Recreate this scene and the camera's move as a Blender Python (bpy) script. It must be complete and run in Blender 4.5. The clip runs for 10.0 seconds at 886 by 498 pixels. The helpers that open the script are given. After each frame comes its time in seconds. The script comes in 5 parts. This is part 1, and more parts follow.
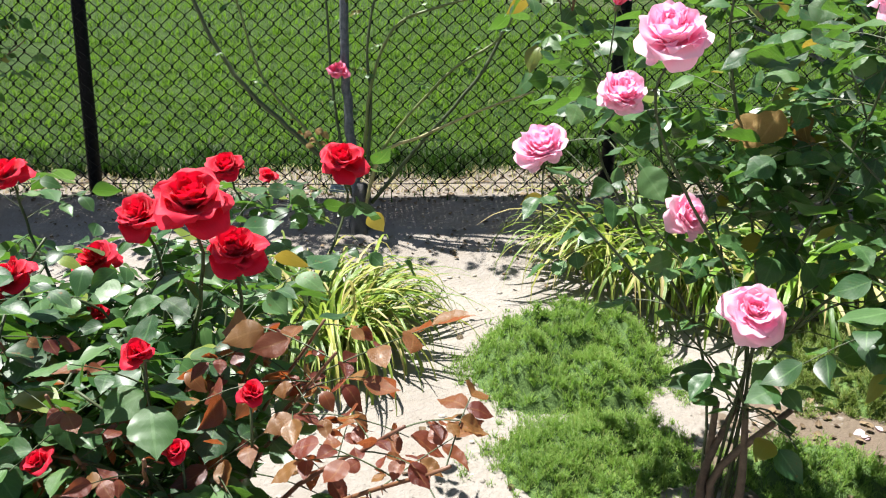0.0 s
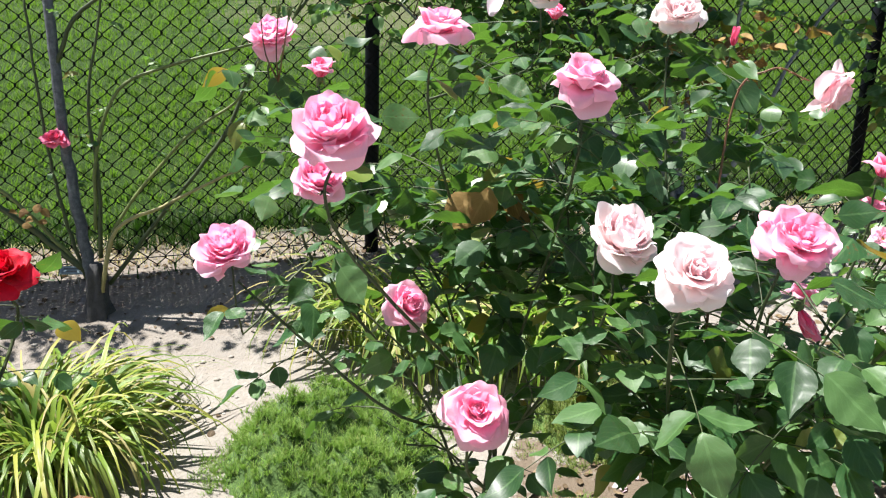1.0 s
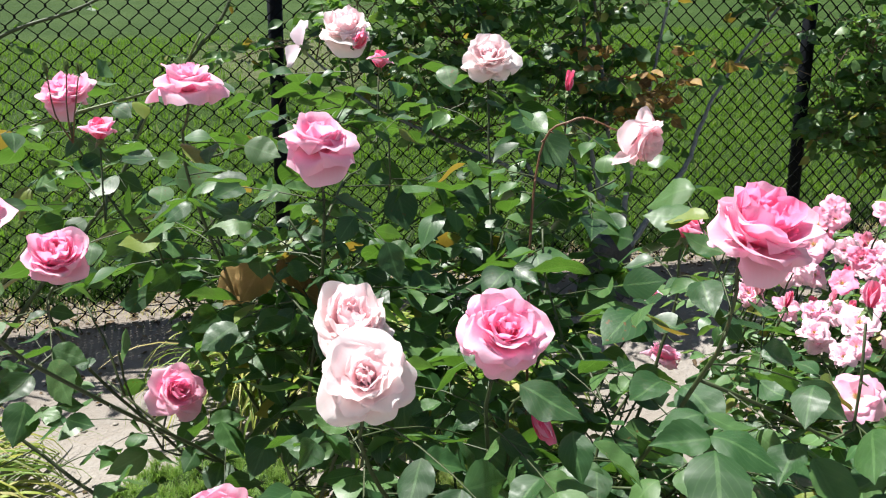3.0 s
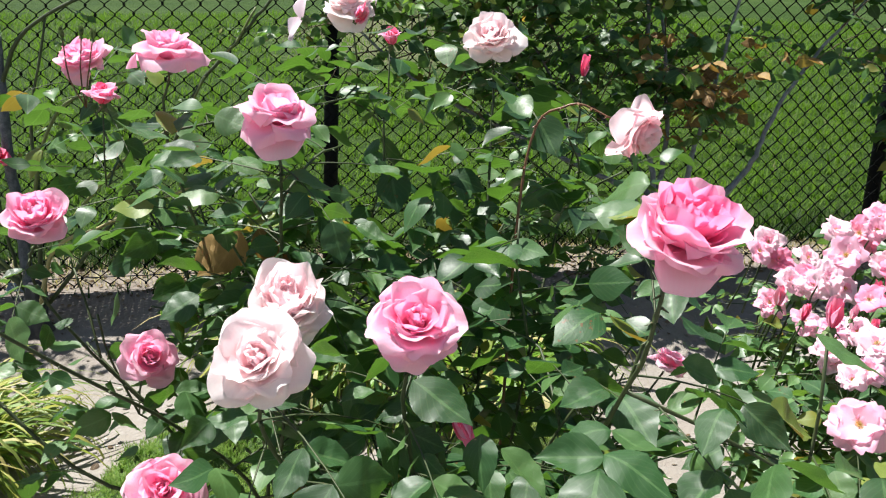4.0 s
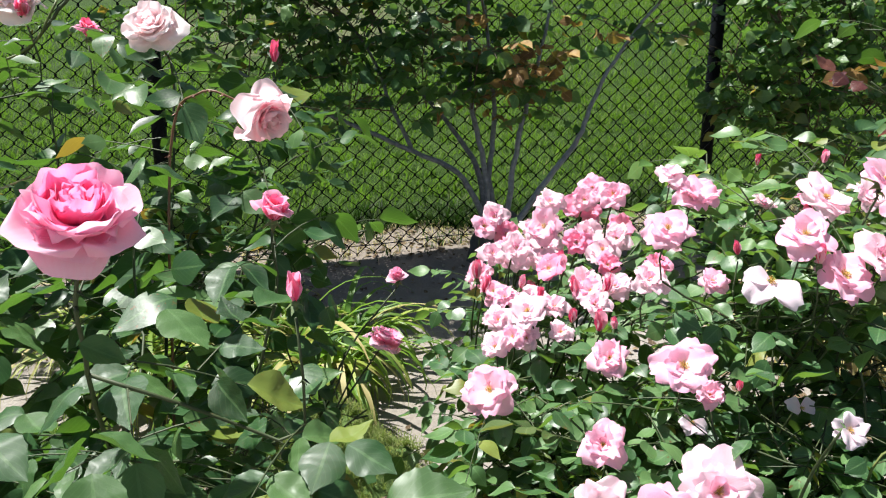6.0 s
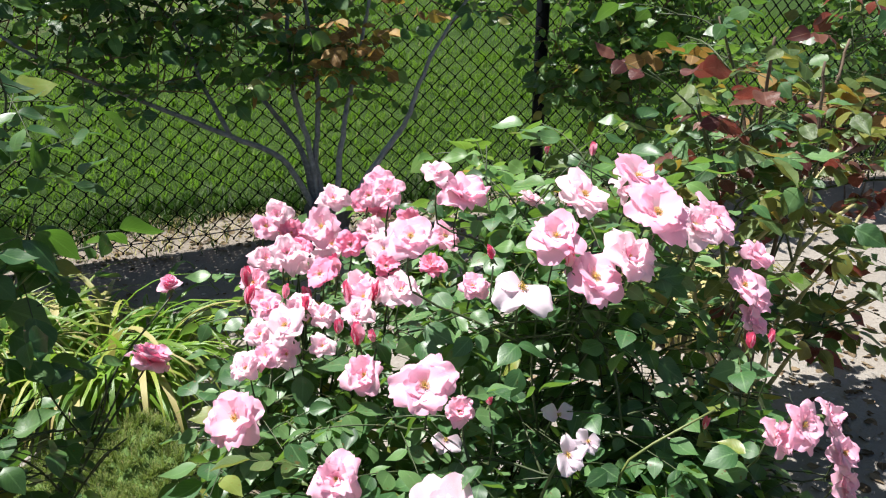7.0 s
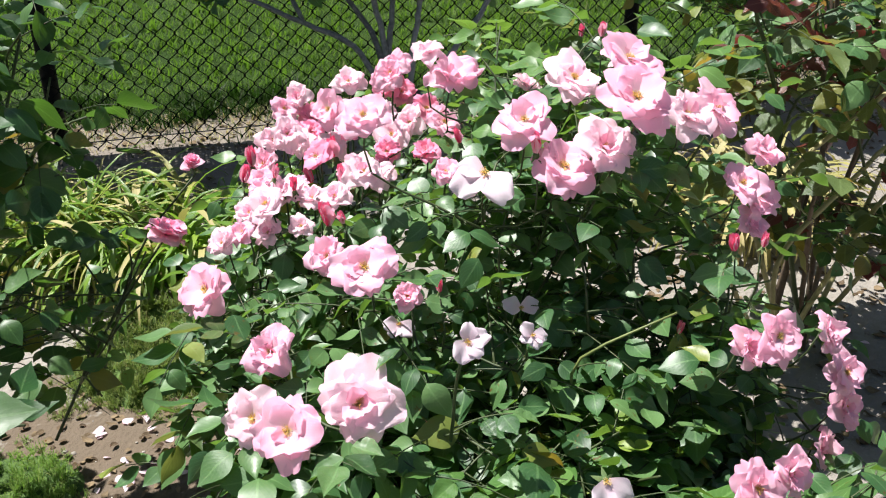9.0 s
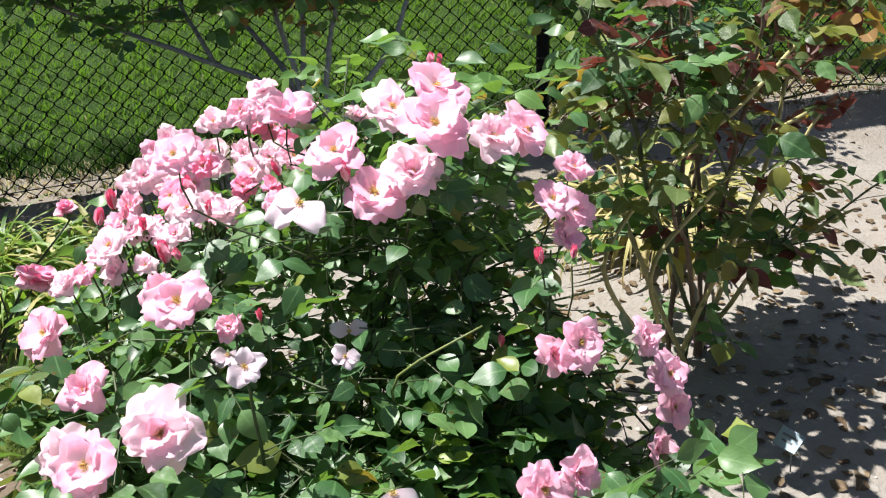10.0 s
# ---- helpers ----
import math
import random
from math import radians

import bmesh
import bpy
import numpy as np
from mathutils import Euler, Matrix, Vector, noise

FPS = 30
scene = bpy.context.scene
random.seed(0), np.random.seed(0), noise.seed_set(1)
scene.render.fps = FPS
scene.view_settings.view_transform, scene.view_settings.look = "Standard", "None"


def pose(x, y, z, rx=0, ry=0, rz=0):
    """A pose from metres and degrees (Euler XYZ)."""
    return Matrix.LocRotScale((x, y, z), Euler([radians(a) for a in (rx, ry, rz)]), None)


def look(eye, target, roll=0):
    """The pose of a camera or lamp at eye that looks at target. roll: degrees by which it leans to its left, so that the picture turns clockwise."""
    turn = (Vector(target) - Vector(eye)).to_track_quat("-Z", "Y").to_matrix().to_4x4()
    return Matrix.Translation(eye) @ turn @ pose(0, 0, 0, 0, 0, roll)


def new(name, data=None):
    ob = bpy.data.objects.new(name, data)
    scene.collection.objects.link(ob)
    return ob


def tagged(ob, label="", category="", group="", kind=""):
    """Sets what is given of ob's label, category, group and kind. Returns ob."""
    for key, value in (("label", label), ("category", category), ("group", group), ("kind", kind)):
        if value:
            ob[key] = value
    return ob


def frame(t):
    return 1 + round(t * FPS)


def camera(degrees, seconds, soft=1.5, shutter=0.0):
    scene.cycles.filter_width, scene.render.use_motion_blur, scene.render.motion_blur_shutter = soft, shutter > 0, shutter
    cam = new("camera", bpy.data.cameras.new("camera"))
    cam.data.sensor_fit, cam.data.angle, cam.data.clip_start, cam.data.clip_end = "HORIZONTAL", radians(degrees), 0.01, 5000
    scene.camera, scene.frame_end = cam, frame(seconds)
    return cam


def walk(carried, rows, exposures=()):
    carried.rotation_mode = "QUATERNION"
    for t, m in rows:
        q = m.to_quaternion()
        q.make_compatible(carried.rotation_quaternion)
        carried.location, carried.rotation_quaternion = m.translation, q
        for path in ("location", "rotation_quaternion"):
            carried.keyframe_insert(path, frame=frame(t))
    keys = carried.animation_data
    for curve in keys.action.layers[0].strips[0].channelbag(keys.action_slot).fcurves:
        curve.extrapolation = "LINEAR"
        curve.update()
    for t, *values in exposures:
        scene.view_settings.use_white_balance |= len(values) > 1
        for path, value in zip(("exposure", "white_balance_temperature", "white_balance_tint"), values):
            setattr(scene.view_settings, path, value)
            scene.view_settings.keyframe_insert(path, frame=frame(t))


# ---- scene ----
# The walk: seconds, x, y, z in metres, yaw, pitch, roll in degrees.
cam = camera(61.03, 10.0, 1.15)
ROWS = [
    (0, 0.038, -0.020, 0.961, 3.85, -17.66, -2.46),
    (0.5, 0.119, 0.028, 0.981, -6.44, -16.67, 1.00),
    (1, 0.209, 0.146, 1.023, -11.68, -14.22, -1.63),
    (1.5, 0.263, 0.230, 1.046, -15.70, -12.52, -0.98),
    (2, 0.313, 0.252, 1.058, -15.85, -11.87, -0.02),
    (2.5, 0.446, 0.244, 1.067, -15.19, -9.46, 0.24),
    (3, 0.563, 0.208, 1.057, -12.06, -11.62, -0.15),
    (3.2, 0.589, 0.193, 1.051, -10.36, -12.88, -0.82),
    (4.3, 0.767, 0.251, 1.052, -4.22, -12.97, -2.07),
    (4.5, 0.796, 0.265, 1.062, -3.71, -13.80, -1.42),
    (5, 0.882, 0.227, 1.067, -0.05, -14.20, -1.93),
    (5.5, 1.031, 0.178, 1.076, -3.62, -13.81, -0.66),
    (6, 1.145, 0.152, 1.062, -9.77, -13.79, -0.51),
    (6.2, 1.176, 0.148, 1.061, -12.59, -13.87, -0.26),
    (7.3, 1.385, 0.228, 1.097, -21.71, -16.85, -0.73),
    (7.5, 1.407, 0.244, 1.093, -22.94, -17.79, -0.64),
    (8, 1.431, 0.277, 1.075, -20.27, -21.19, -0.37),
    (8.5, 1.451, 0.242, 1.066, -13.97, -23.31, 1.32),
    (9, 1.534, 0.172, 1.062, -9.85, -23.31, -0.14),
    (9.5, 1.628, 0.099, 1.059, -8.50, -21.80, 0.30),
    (10, 1.715, 0.102, 1.066, -12.96, -21.15, 2.29),
]
# stops along the way: the camera closes down as it leaves the bright path
EXPOSURES = ((0.0, 1.50), (0.5, 1.48), (1.0, 1.40), (1.5, 1.30), (2.0, 1.20), (3.0, 1.16), (5.0, 1.14), (7.0, 1.11), (8.5, 1.03), (9.5, 1.08), (10.0, 1.13))
walk(cam, [(t, pose(x, y, z, 90 + pitch, roll, yaw)) for t, x, y, z, yaw, pitch, roll in ROWS], EXPOSURES)
# ---- end of walk

# ---- world, sun, exposure ----
SUN_EL, SUN_AZ = 68.0, -62.0  # degrees above the horizon; degrees from +y, negative towards -x
world = bpy.data.worlds.new("sky")
scene.world = world
world.use_nodes = True
wn = world.node_tree.nodes
wl = world.node_tree.links
sky = wn.new("ShaderNodeTexSky")
sky.sky_type = 'NISHITA'
sky.sun_disc = False
sky.sun_elevation = radians(SUN_EL)
sky.sun_rotation = radians(SUN_AZ)
wl.new(sky.outputs[0], wn["Background"].inputs[0])
wn["Background"].inputs[1].default_value = 0.043
sun_data = bpy.data.lights.new("sun", 'SUN')
sun_data.energy = 5.0
sun_data.angle = radians(0.55)
sun_data.color = (1.0, 0.975, 0.94)
sun = new("sun", sun_data)
to_sun = Vector((math.sin(radians(SUN_AZ)) * math.cos(radians(SUN_EL)), math.cos(radians(SUN_AZ)) * math.cos(radians(SUN_EL)), math.sin(radians(SUN_EL))))
sun.matrix_world = look(to_sun * 30, (0, 0, 0))

rng = random.Random(11)


def uni(a, b):
    return rng.uniform(a, b)


# ---- materials ----
class Nodes:
    """A small node graph writer."""

    def __init__(self, name):
        self.mat = bpy.data.materials.new(name)
        self.mat.use_nodes = True
        self.nt = self.mat.node_tree
        self.nt.nodes.clear()
        self.out = self.nt.nodes.new("ShaderNodeOutputMaterial")

    def node(self, kind, **inputs):
        n = self.nt.nodes.new(kind)
        for k, v in inputs.items():
            self.put(n.inputs[k.replace("_", " ")], v)
        return n

    def put(self, socket, v):
        if isinstance(v, bpy.types.NodeSocket):
            self.nt.links.new(v, socket)
        elif isinstance(v, tuple) and len(v) == 3 and len(socket.default_value) == 4:
            socket.default_value = (*v, 1.0)
        else:
            socket.default_value = v

    def math(self, op, a, b=0.0, c=0.0):
        n = self.nt.nodes.new("ShaderNodeMath")
        n.operation = op
        for i, v in enumerate((a, b, c)):
            self.put(n.inputs[i], v)
        return n.outputs[0]

    def mix(self, fac, a, b):
        n = self.nt.nodes.new("ShaderNodeMix")
        n.data_type = 'RGBA'
        self.put(n.inputs[0], fac)
        self.put(n.inputs[6], a)
        self.put(n.inputs[7], b)
        return n.outputs[2]

    def ramp(self, fac, *stops):
        n = self.nt.nodes.new("ShaderNodeValToRGB")
        e = n.color_ramp.elements
        while len(e) < len(stops):
            e.new(0.5)
        for el, (p, col) in zip(e, stops):
            el.position = p
            el.color = (*col, 1.0) if isinstance(col, tuple) else (col, col, col, 1.0)
        self.put(n.inputs[0], fac)
        return n.outputs[0]

    def noise(self, scale, detail=4.0, rough=0.6, vec=None, out=0):
        n = self.node("ShaderNodeTexNoise", Scale=scale, Detail=detail, Roughness=rough)
        if vec is not None:
            self.put(n.inputs["Vector"], vec)
        return n.outputs[out]

    def coord(self, which="Object"):
        return self.nt.nodes.new("ShaderNodeTexCoord").outputs[which]

    def rand(self):
        a = self.nt.nodes.new("ShaderNodeObjectInfo").outputs["Random"]
        b = self.nt.nodes.new("ShaderNodeNewGeometry").outputs["Random Per Island"]
        return self.math('FRACT', self.math('ADD', a, b))

    def rand2(self, r):
        return self.math('FRACT', self.math('MULTIPLY', r, 17.31))

    def bump(self, height, strength=0.3, dist=0.01):
        n = self.node("ShaderNodeBump", Strength=strength, Distance=dist)
        self.put(n.inputs["Height"], height)
        return n.outputs[0]

    def principled(self, col, rough=0.6, spec=0.5, normal=None, **more):
        n = self.nt.nodes.new("ShaderNodeBsdfPrincipled")
        self.put(n.inputs["Base Color"], col)
        self.put(n.inputs["Roughness"], rough)
        self.put(n.inputs["Specular IOR Level"], spec)
        if normal is not None:
            self.put(n.inputs["Normal"], normal)
        for k, v in more.items():
            self.put(n.inputs[k.replace("_", " ")], v)
        return n.outputs[0]

    def translucent(self, bsdf, col, amount, normal=None):
        t = self.node("ShaderNodeBsdfTranslucent", Color=col)
        if normal is not None:
            self.put(t.inputs["Normal"], normal)
        m = self.nt.nodes.new("ShaderNodeMixShader")
        self.put(m.inputs[0], amount)
        self.nt.links.new(bsdf, m.inputs[1])
        self.nt.links.new(t.outputs[0], m.inputs[2])
        return m.outputs[0]

    def done(self, shader):
        self.nt.links.new(shader, self.out.inputs[0])
        return self.mat


def leaf_material(name, dark, mid, light, glow, rough=0.40, amount=0.28, yellow=0.02, sick=(0.20, 0.20, 0.04), spec=0.42, coat=0.0):
    """A rose leaflet: random tone, midrib and side veins, a glossy face and light shining through."""
    g = Nodes(name)
    r = g.rand()
    r2 = g.rand2(r)
    uv = g.node("ShaderNodeSeparateXYZ", Vector=g.coord("UV"))
    u, v = uv.outputs[0], uv.outputs[1]
    side = g.math('ABSOLUTE', g.math('SUBTRACT', v, 0.5))
    rib = g.math('LESS_THAN', side, 0.035)
    wave = g.math('SINE', g.math('MULTIPLY', g.math('SUBTRACT', u, g.math('MULTIPLY', side, 0.9)), 46.0))
    vein = g.math('POWER', g.math('MAXIMUM', wave, 0.0), 9.0)
    base = g.ramp(r, (0.0, dark), (0.45, mid), (0.85, light), (1.0, light))
    mott = g.noise(60.0, 3.0, vec=g.coord("Object"))
    base = g.mix(g.math('MULTIPLY', g.math('SUBTRACT', mott, 0.45), 1.2), base, mid)
    base = g.mix(g.math('MULTIPLY', g.math('ADD', rib, g.math('MULTIPLY', vein, 0.55)), 0.32), base, tuple(min(1, c * 1.7 + 0.02) for c in light))
    ill = g.math('GREATER_THAN', r2, 1.0 - yellow)
    spots = g.math('GREATER_THAN', g.noise(140.0, 2.0, vec=g.coord("Object")), 0.66)
    base = g.mix(g.math('MULTIPLY', spots, g.math('GREATER_THAN', r2, 0.7)), base, (0.10, 0.055, 0.015))
    base = g.mix(g.math('MULTIPLY', ill, 0.6), base, sick)
    h = g.math('SUBTRACT', g.math('MULTIPLY', wave, 0.05), g.math('MULTIPLY', rib, 1.5))
    pucker = g.math('ADD', h, g.math('MULTIPLY', g.noise(130.0, 2.0, vec=g.coord("Object")), 1.2))
    nrm = g.bump(pucker, 0.30, 0.0012)
    gl = g.ramp(g.noise(35.0, 3.0, vec=g.coord("Object")), (0.3, rough * 0.80), (0.75, rough * 1.35))
    s = g.principled(base, gl, spec, nrm, Coat_Weight=coat, Coat_Roughness=0.34)
    return g.done(g.translucent(s, g.mix(ill, glow, (0.55, 0.38, 0.05)), amount, nrm))


def petal_material(name, foot, middle, rim, glow, amount=0.3, spot=0.0, spread=0.25):
    """A rose petal: colour from foot to rim, fine veins along it, light shining through."""
    g = Nodes(name)
    r = g.rand()
    uv = g.node("ShaderNodeSeparateXYZ", Vector=g.coord("UV"))
    u, v = uv.outputs[0], uv.outputs[1]
    wob = g.math('MULTIPLY', g.math('SUBTRACT', g.noise(45.0, 3.0, vec=g.coord("Object")), 0.5), 0.35)
    col = g.ramp(g.math('ADD', u, wob), (0.0, foot), (0.45, middle), (0.9, rim), (1.0, rim))
    col = g.mix(g.math('MULTIPLY', r, spread), col, rim)
    lines = g.math('SINE', g.math('MULTIPLY', g.math('ADD', v, g.math('MULTIPLY', wob, 0.3)), 90.0))
    col = g.mix(g.math('MULTIPLY', g.math('MAXIMUM', lines, 0.0), 0.10), col, foot)
    if spot:
        brown = g.math('GREATER_THAN', g.noise(110.0, 2.0, vec=g.coord("Object")), 0.70)
        edge = g.math('GREATER_THAN', u, 0.75)
        col = g.mix(g.math('MULTIPLY', g.math('MULTIPLY', brown, edge), spot), col, (0.34, 0.20, 0.10))
    crumple = g.math('ADD', g.math('MULTIPLY', lines, 0.12), g.noise(90.0, 2.0, vec=g.coord("Object")))
    nrm = g.bump(crumple, 0.22, 0.0015)
    s = g.principled(col, 0.55, 0.25, nrm, Sheen_Weight=0.15)
    return g.done(g.translucent(s, glow, amount, nrm))


def plain_material(name, a, b, scale=30.0, rough=0.6, metal=0.0, bump=0.2, dist=0.002, spec=0.5, amount=0.0):
    """Two tones broken up at two scales, with fine relief."""
    g = Nodes(name)
    n = g.math('ADD', g.math('MULTIPLY', g.noise(scale, 5.0, vec=g.coord("Object")), 0.65), g.math('MULTIPLY', g.noise(scale * 7, 3.0, vec=g.coord("Object")), 0.35))
    n = g.math('ADD', n, g.math('MULTIPLY', g.math('SUBTRACT', g.rand(), 0.5), 0.3))
    col = g.ramp(n, (0.3, a), (0.7, b))
    nrm = g.bump(n, bump, dist)
    s = g.principled(col, rough, spec, nrm, Metallic=metal)
    if amount:
        s = g.translucent(s, b, amount, nrm)
    return g.done(s)


def soil_material():
    g = Nodes("dusty_soil")
    p = g.coord("Object")
    big = g.noise(1.6, 5.0, 0.6, p)
    fine = g.noise(38.0, 6.0, 0.7, p)
    grit = g.noise(260.0, 3.0, 0.6, p)
    vor = g.node("ShaderNodeTexVoronoi", Vector=p, Scale=75.0)
    col = g.mix(g.ramp(big, (0.35, 0.0), (0.68, 1.0)), (0.245, 0.222, 0.196), (0.325, 0.303, 0.274))
    col = g.mix(g.ramp(fine, (0.38, 0.0), (0.66, 1.0)), g.mix(0.5, col, (0.22, 0.19, 0.155)), col)
    col = g.mix(g.ramp(grit, (0.62, 0.0), (0.72, 0.6)), col, (0.24, 0.19, 0.15))
    stain = g.ramp(g.noise(4.2, 6.0, 0.65, p), (0.52, 0.0), (0.66, 0.65))
    col = g.mix(stain, col, (0.26, 0.225, 0.19))
    xyz = g.node("ShaderNodeSeparateXYZ", Vector=p)
    # soil grows darker towards the fence, with a ragged edge
    darker_at_fence = g.ramp(g.math('MULTIPLY', g.math('SUBTRACT', g.math('ADD', xyz.outputs[1], g.math('MULTIPLY', g.math('SUBTRACT', g.noise(7.0, 4.0, 0.6, p), 0.5), 0.9)), 2.62), 2.5), (0.0, 0.0), (1.0, 0.62))
    col = g.mix(darker_at_fence, col, (0.17, 0.14, 0.11))
    # brown humus patch, its tone also carrying the shade painted under the bushes
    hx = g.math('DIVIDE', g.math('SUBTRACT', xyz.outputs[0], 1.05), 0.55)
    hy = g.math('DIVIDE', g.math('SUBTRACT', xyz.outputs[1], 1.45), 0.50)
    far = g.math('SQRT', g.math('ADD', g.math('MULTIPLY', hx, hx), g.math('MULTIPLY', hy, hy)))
    humus_and_shade = g.ramp(g.math('SUBTRACT', g.math('ADD', 1.0, g.math('MULTIPLY', g.math('SUBTRACT', g.noise(9.0, 5.0, 0.65, p), 0.5), 2.4)), far), (-0.1, 0.0), (0.2, 0.88))
    col = g.mix(humus_and_shade, col, (0.125, 0.092, 0.062))
    h = g.math('ADD', g.math('MULTIPLY', fine, 1.0), g.math('ADD', g.math('MULTIPLY', grit, 0.25), g.math('MULTIPLY', vor.outputs[0], 0.3)))
    return g.done(g.principled(col, 0.92, 0.2, g.bump(h, 0.8, 0.012)))


def lawn_material():
    g = Nodes("mown_lawn")
    p = g.coord("Object")
    big = g.noise(0.5, 4.0, 0.6, p)
    mid = g.noise(5.0, 5.0, 0.65, p)
    fine = g.noise(90.0, 4.0, 0.7, p)
    col = g.mix(g.ramp(mid, (0.36, 0.0), (0.66, 1.0)), (0.019, 0.043, 0.004), (0.039, 0.073, 0.006))
    col = g.mix(g.ramp(fine, (0.4, 0.0), (0.62, 1.0)), g.mix(0.55, col, (0.018, 0.055, 0.006)), col)
    xyz = g.node("ShaderNodeSeparateXYZ", Vector=p)
    dx = g.math('DIVIDE', g.math('SUBTRACT', xyz.outputs[0], 1.2), 1.9)
    dy = g.math('DIVIDE', g.math('SUBTRACT', xyz.outputs[1], 10.5), 3.0)
    d = g.math('SQRT', g.math('ADD', g.math('MULTIPLY', dx, dx), g.math('MULTIPLY', dy, dy)))
    worn = g.math('SUBTRACT', g.math('ADD', 1.0, g.math('MULTIPLY', g.math('SUBTRACT', mid, 0.5), 2.2)), d)
    worn = g.ramp(worn, (0.0, 0.0), (0.5, 0.75))
    col = g.mix(worn, col, (0.135, 0.135, 0.072))
    col = g.mix(g.ramp(big, (0.45, 0.0), (0.75, 0.45)), col, (0.066, 0.110, 0.028))
    return g.done(g.principled(col, 0.85, 0.15, g.bump(fine, 0.8, 0.03)))


def blade_material(name, stops, glow, amount=0.3, rough=0.5, dusk=0.0, wear=1.0):
    """Grass and strap leaves: tone at random, paler towards the tip, ribbed along."""
    g = Nodes(name)
    r = g.rand()
    uv = g.node("ShaderNodeSeparateXYZ", Vector=g.coord("UV"))
    col = g.ramp(r, *stops)
    ribs = g.math('SINE', g.math('MULTIPLY', uv.outputs[1], 34.0))
    clump = g.ramp(g.noise(9.0, 3.0, 0.6, g.coord("Object")), (0.38, 0.0), (0.62, 1.0))
    col = g.mix(g.math('MULTIPLY', g.math('SUBTRACT', 1.0, clump), dusk), col, stops[0][1])
    dry = g.math('MULTIPLY', g.math('MULTIPLY', g.math('POWER', uv.outputs[0], 4.0), g.rand2(r)), wear)
    col = g.mix(dry, col, (0.42, 0.31, 0.12))
    col = g.mix(g.math('MULTIPLY', g.math('MAXIMUM', ribs, 0.0), 0.25 * wear), col, (0.40, 0.44, 0.14))
    nrm = g.bump(ribs, 0.25, 0.001)
    s = g.principled(col, rough, 0.45 if wear > 0.5 else 0.18, nrm)
    return g.done(g.translucent(s, glow, amount, nrm))


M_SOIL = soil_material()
M_LAWN = lawn_material()
M_GRASS = blade_material("grass_blades", ((0.0, (0.016, 0.042, 0.004)), (0.5, (0.052, 0.115, 0.010)), (0.94, (0.112, 0.198, 0.024)), (1.0, (0.20, 0.19, 0.08))), (0.18, 0.37, 0.030), 0.30, 0.65, 0.6, 0.15)
# near-black greens: the shade within the tall grass is put into the colour
M_EDGE_SHADED = blade_material("shaded_edge_grass", ((0.0, (0.005, 0.018, 0.002)), (0.6, (0.014, 0.046, 0.004)), (1.0, (0.04, 0.09, 0.008))), (0.04, 0.12, 0.01), 0.20, 0.5, 0.4, 0.2)
M_STRAP = blade_material("strap_leaves", ((0.0, (0.030, 0.095, 0.008)), (0.4, (0.080, 0.18, 0.014)), (0.70, (0.19, 0.29, 0.026)), (0.9, (0.36, 0.36, 0.07)), (1.0, (0.30, 0.22, 0.10))), (0.28, 0.40, 0.05), 0.32, 0.40)
M_STRAP_GREEN = blade_material("green_strap_leaves", ((0.0, (0.030, 0.10, 0.008)), (0.5, (0.085, 0.21, 0.014)), (0.85, (0.18, 0.31, 0.026)), (1.0, (0.36, 0.36, 0.08))), (0.26, 0.45, 0.04), 0.34, 0.40, 0.0, 0.7)
M_STRAW = blade_material("dry_strap_leaves", ((0.0, (0.24, 0.24, 0.07)), (0.5, (0.36, 0.32, 0.13)), (1.0, (0.42, 0.35, 0.18))), (0.40, 0.36, 0.10), 0.25, 0.55)
M_FEATHER = blade_material("feathery_leaves", ((0.0, (0.06, 0.15, 0.020)), (0.5, (0.135, 0.265, 0.042)), (0.9, (0.23, 0.37, 0.07)), (1.0, (0.36, 0.36, 0.11))), (0.26, 0.46, 0.06), 0.38, 0.6, 0.55)
M_FEATHER_DRY = blade_material("brownish_feathery_leaves", ((0.0, (0.050, 0.090, 0.018)), (0.5, (0.115, 0.185, 0.036)), (0.85, (0.20, 0.27, 0.06)), (1.0, (0.30, 0.24, 0.10))), (0.24, 0.36, 0.05), 0.32, 0.6, 0.35)
M_MOUND = plain_material("matted_stems", (0.05, 0.10, 0.02), (0.12, 0.20, 0.04), 40.0, 0.9, bump=0.8, dist=0.02)
M_LEAF = leaf_material("rose_leaf", (0.010, 0.034, 0.011), (0.022, 0.072, 0.021), (0.070, 0.142, 0.042), (0.16, 0.36, 0.035), 0.46, 0.22, 0.045, (0.19, 0.24, 0.03), 0.36, 0.22)
M_LEAF_B = leaf_material("small_rose_leaf", (0.014, 0.048, 0.017), (0.040, 0.110, 0.036), (0.110, 0.205, 0.072), (0.23, 0.43, 0.05), 0.46, 0.27, 0.03, (0.24, 0.27, 0.04), 0.40, 0.25)
M_LEAF_FRESH = leaf_material("fresh_leaf", (0.050, 0.125, 0.030), (0.085, 0.185, 0.045), (0.140, 0.250, 0.070), (0.24, 0.42, 0.05), 0.42, 0.32, 0.0)
M_LEAF_LIME = leaf_material("lime_leaf", (0.08, 0.15, 0.02), (0.13, 0.21, 0.03), (0.20, 0.28, 0.045), (0.36, 0.50, 0.06), 0.42, 0.34, 0.0)
M_LEAF_YOUNG = leaf_material("bronze_young_leaf", (0.050, 0.010, 0.010), (0.120, 0.026, 0.016), (0.160, 0.085, 0.024), (0.50, 0.12, 0.03), 0.42, 0.26, 0.0, spec=0.36, coat=0.2)
M_LEAF_MAROON = leaf_material("maroon_leaf", (0.040, 0.012, 0.012), (0.085, 0.024, 0.022), (0.135, 0.062, 0.040), (0.32, 0.07, 0.05), 0.38, 0.26, 0.0)
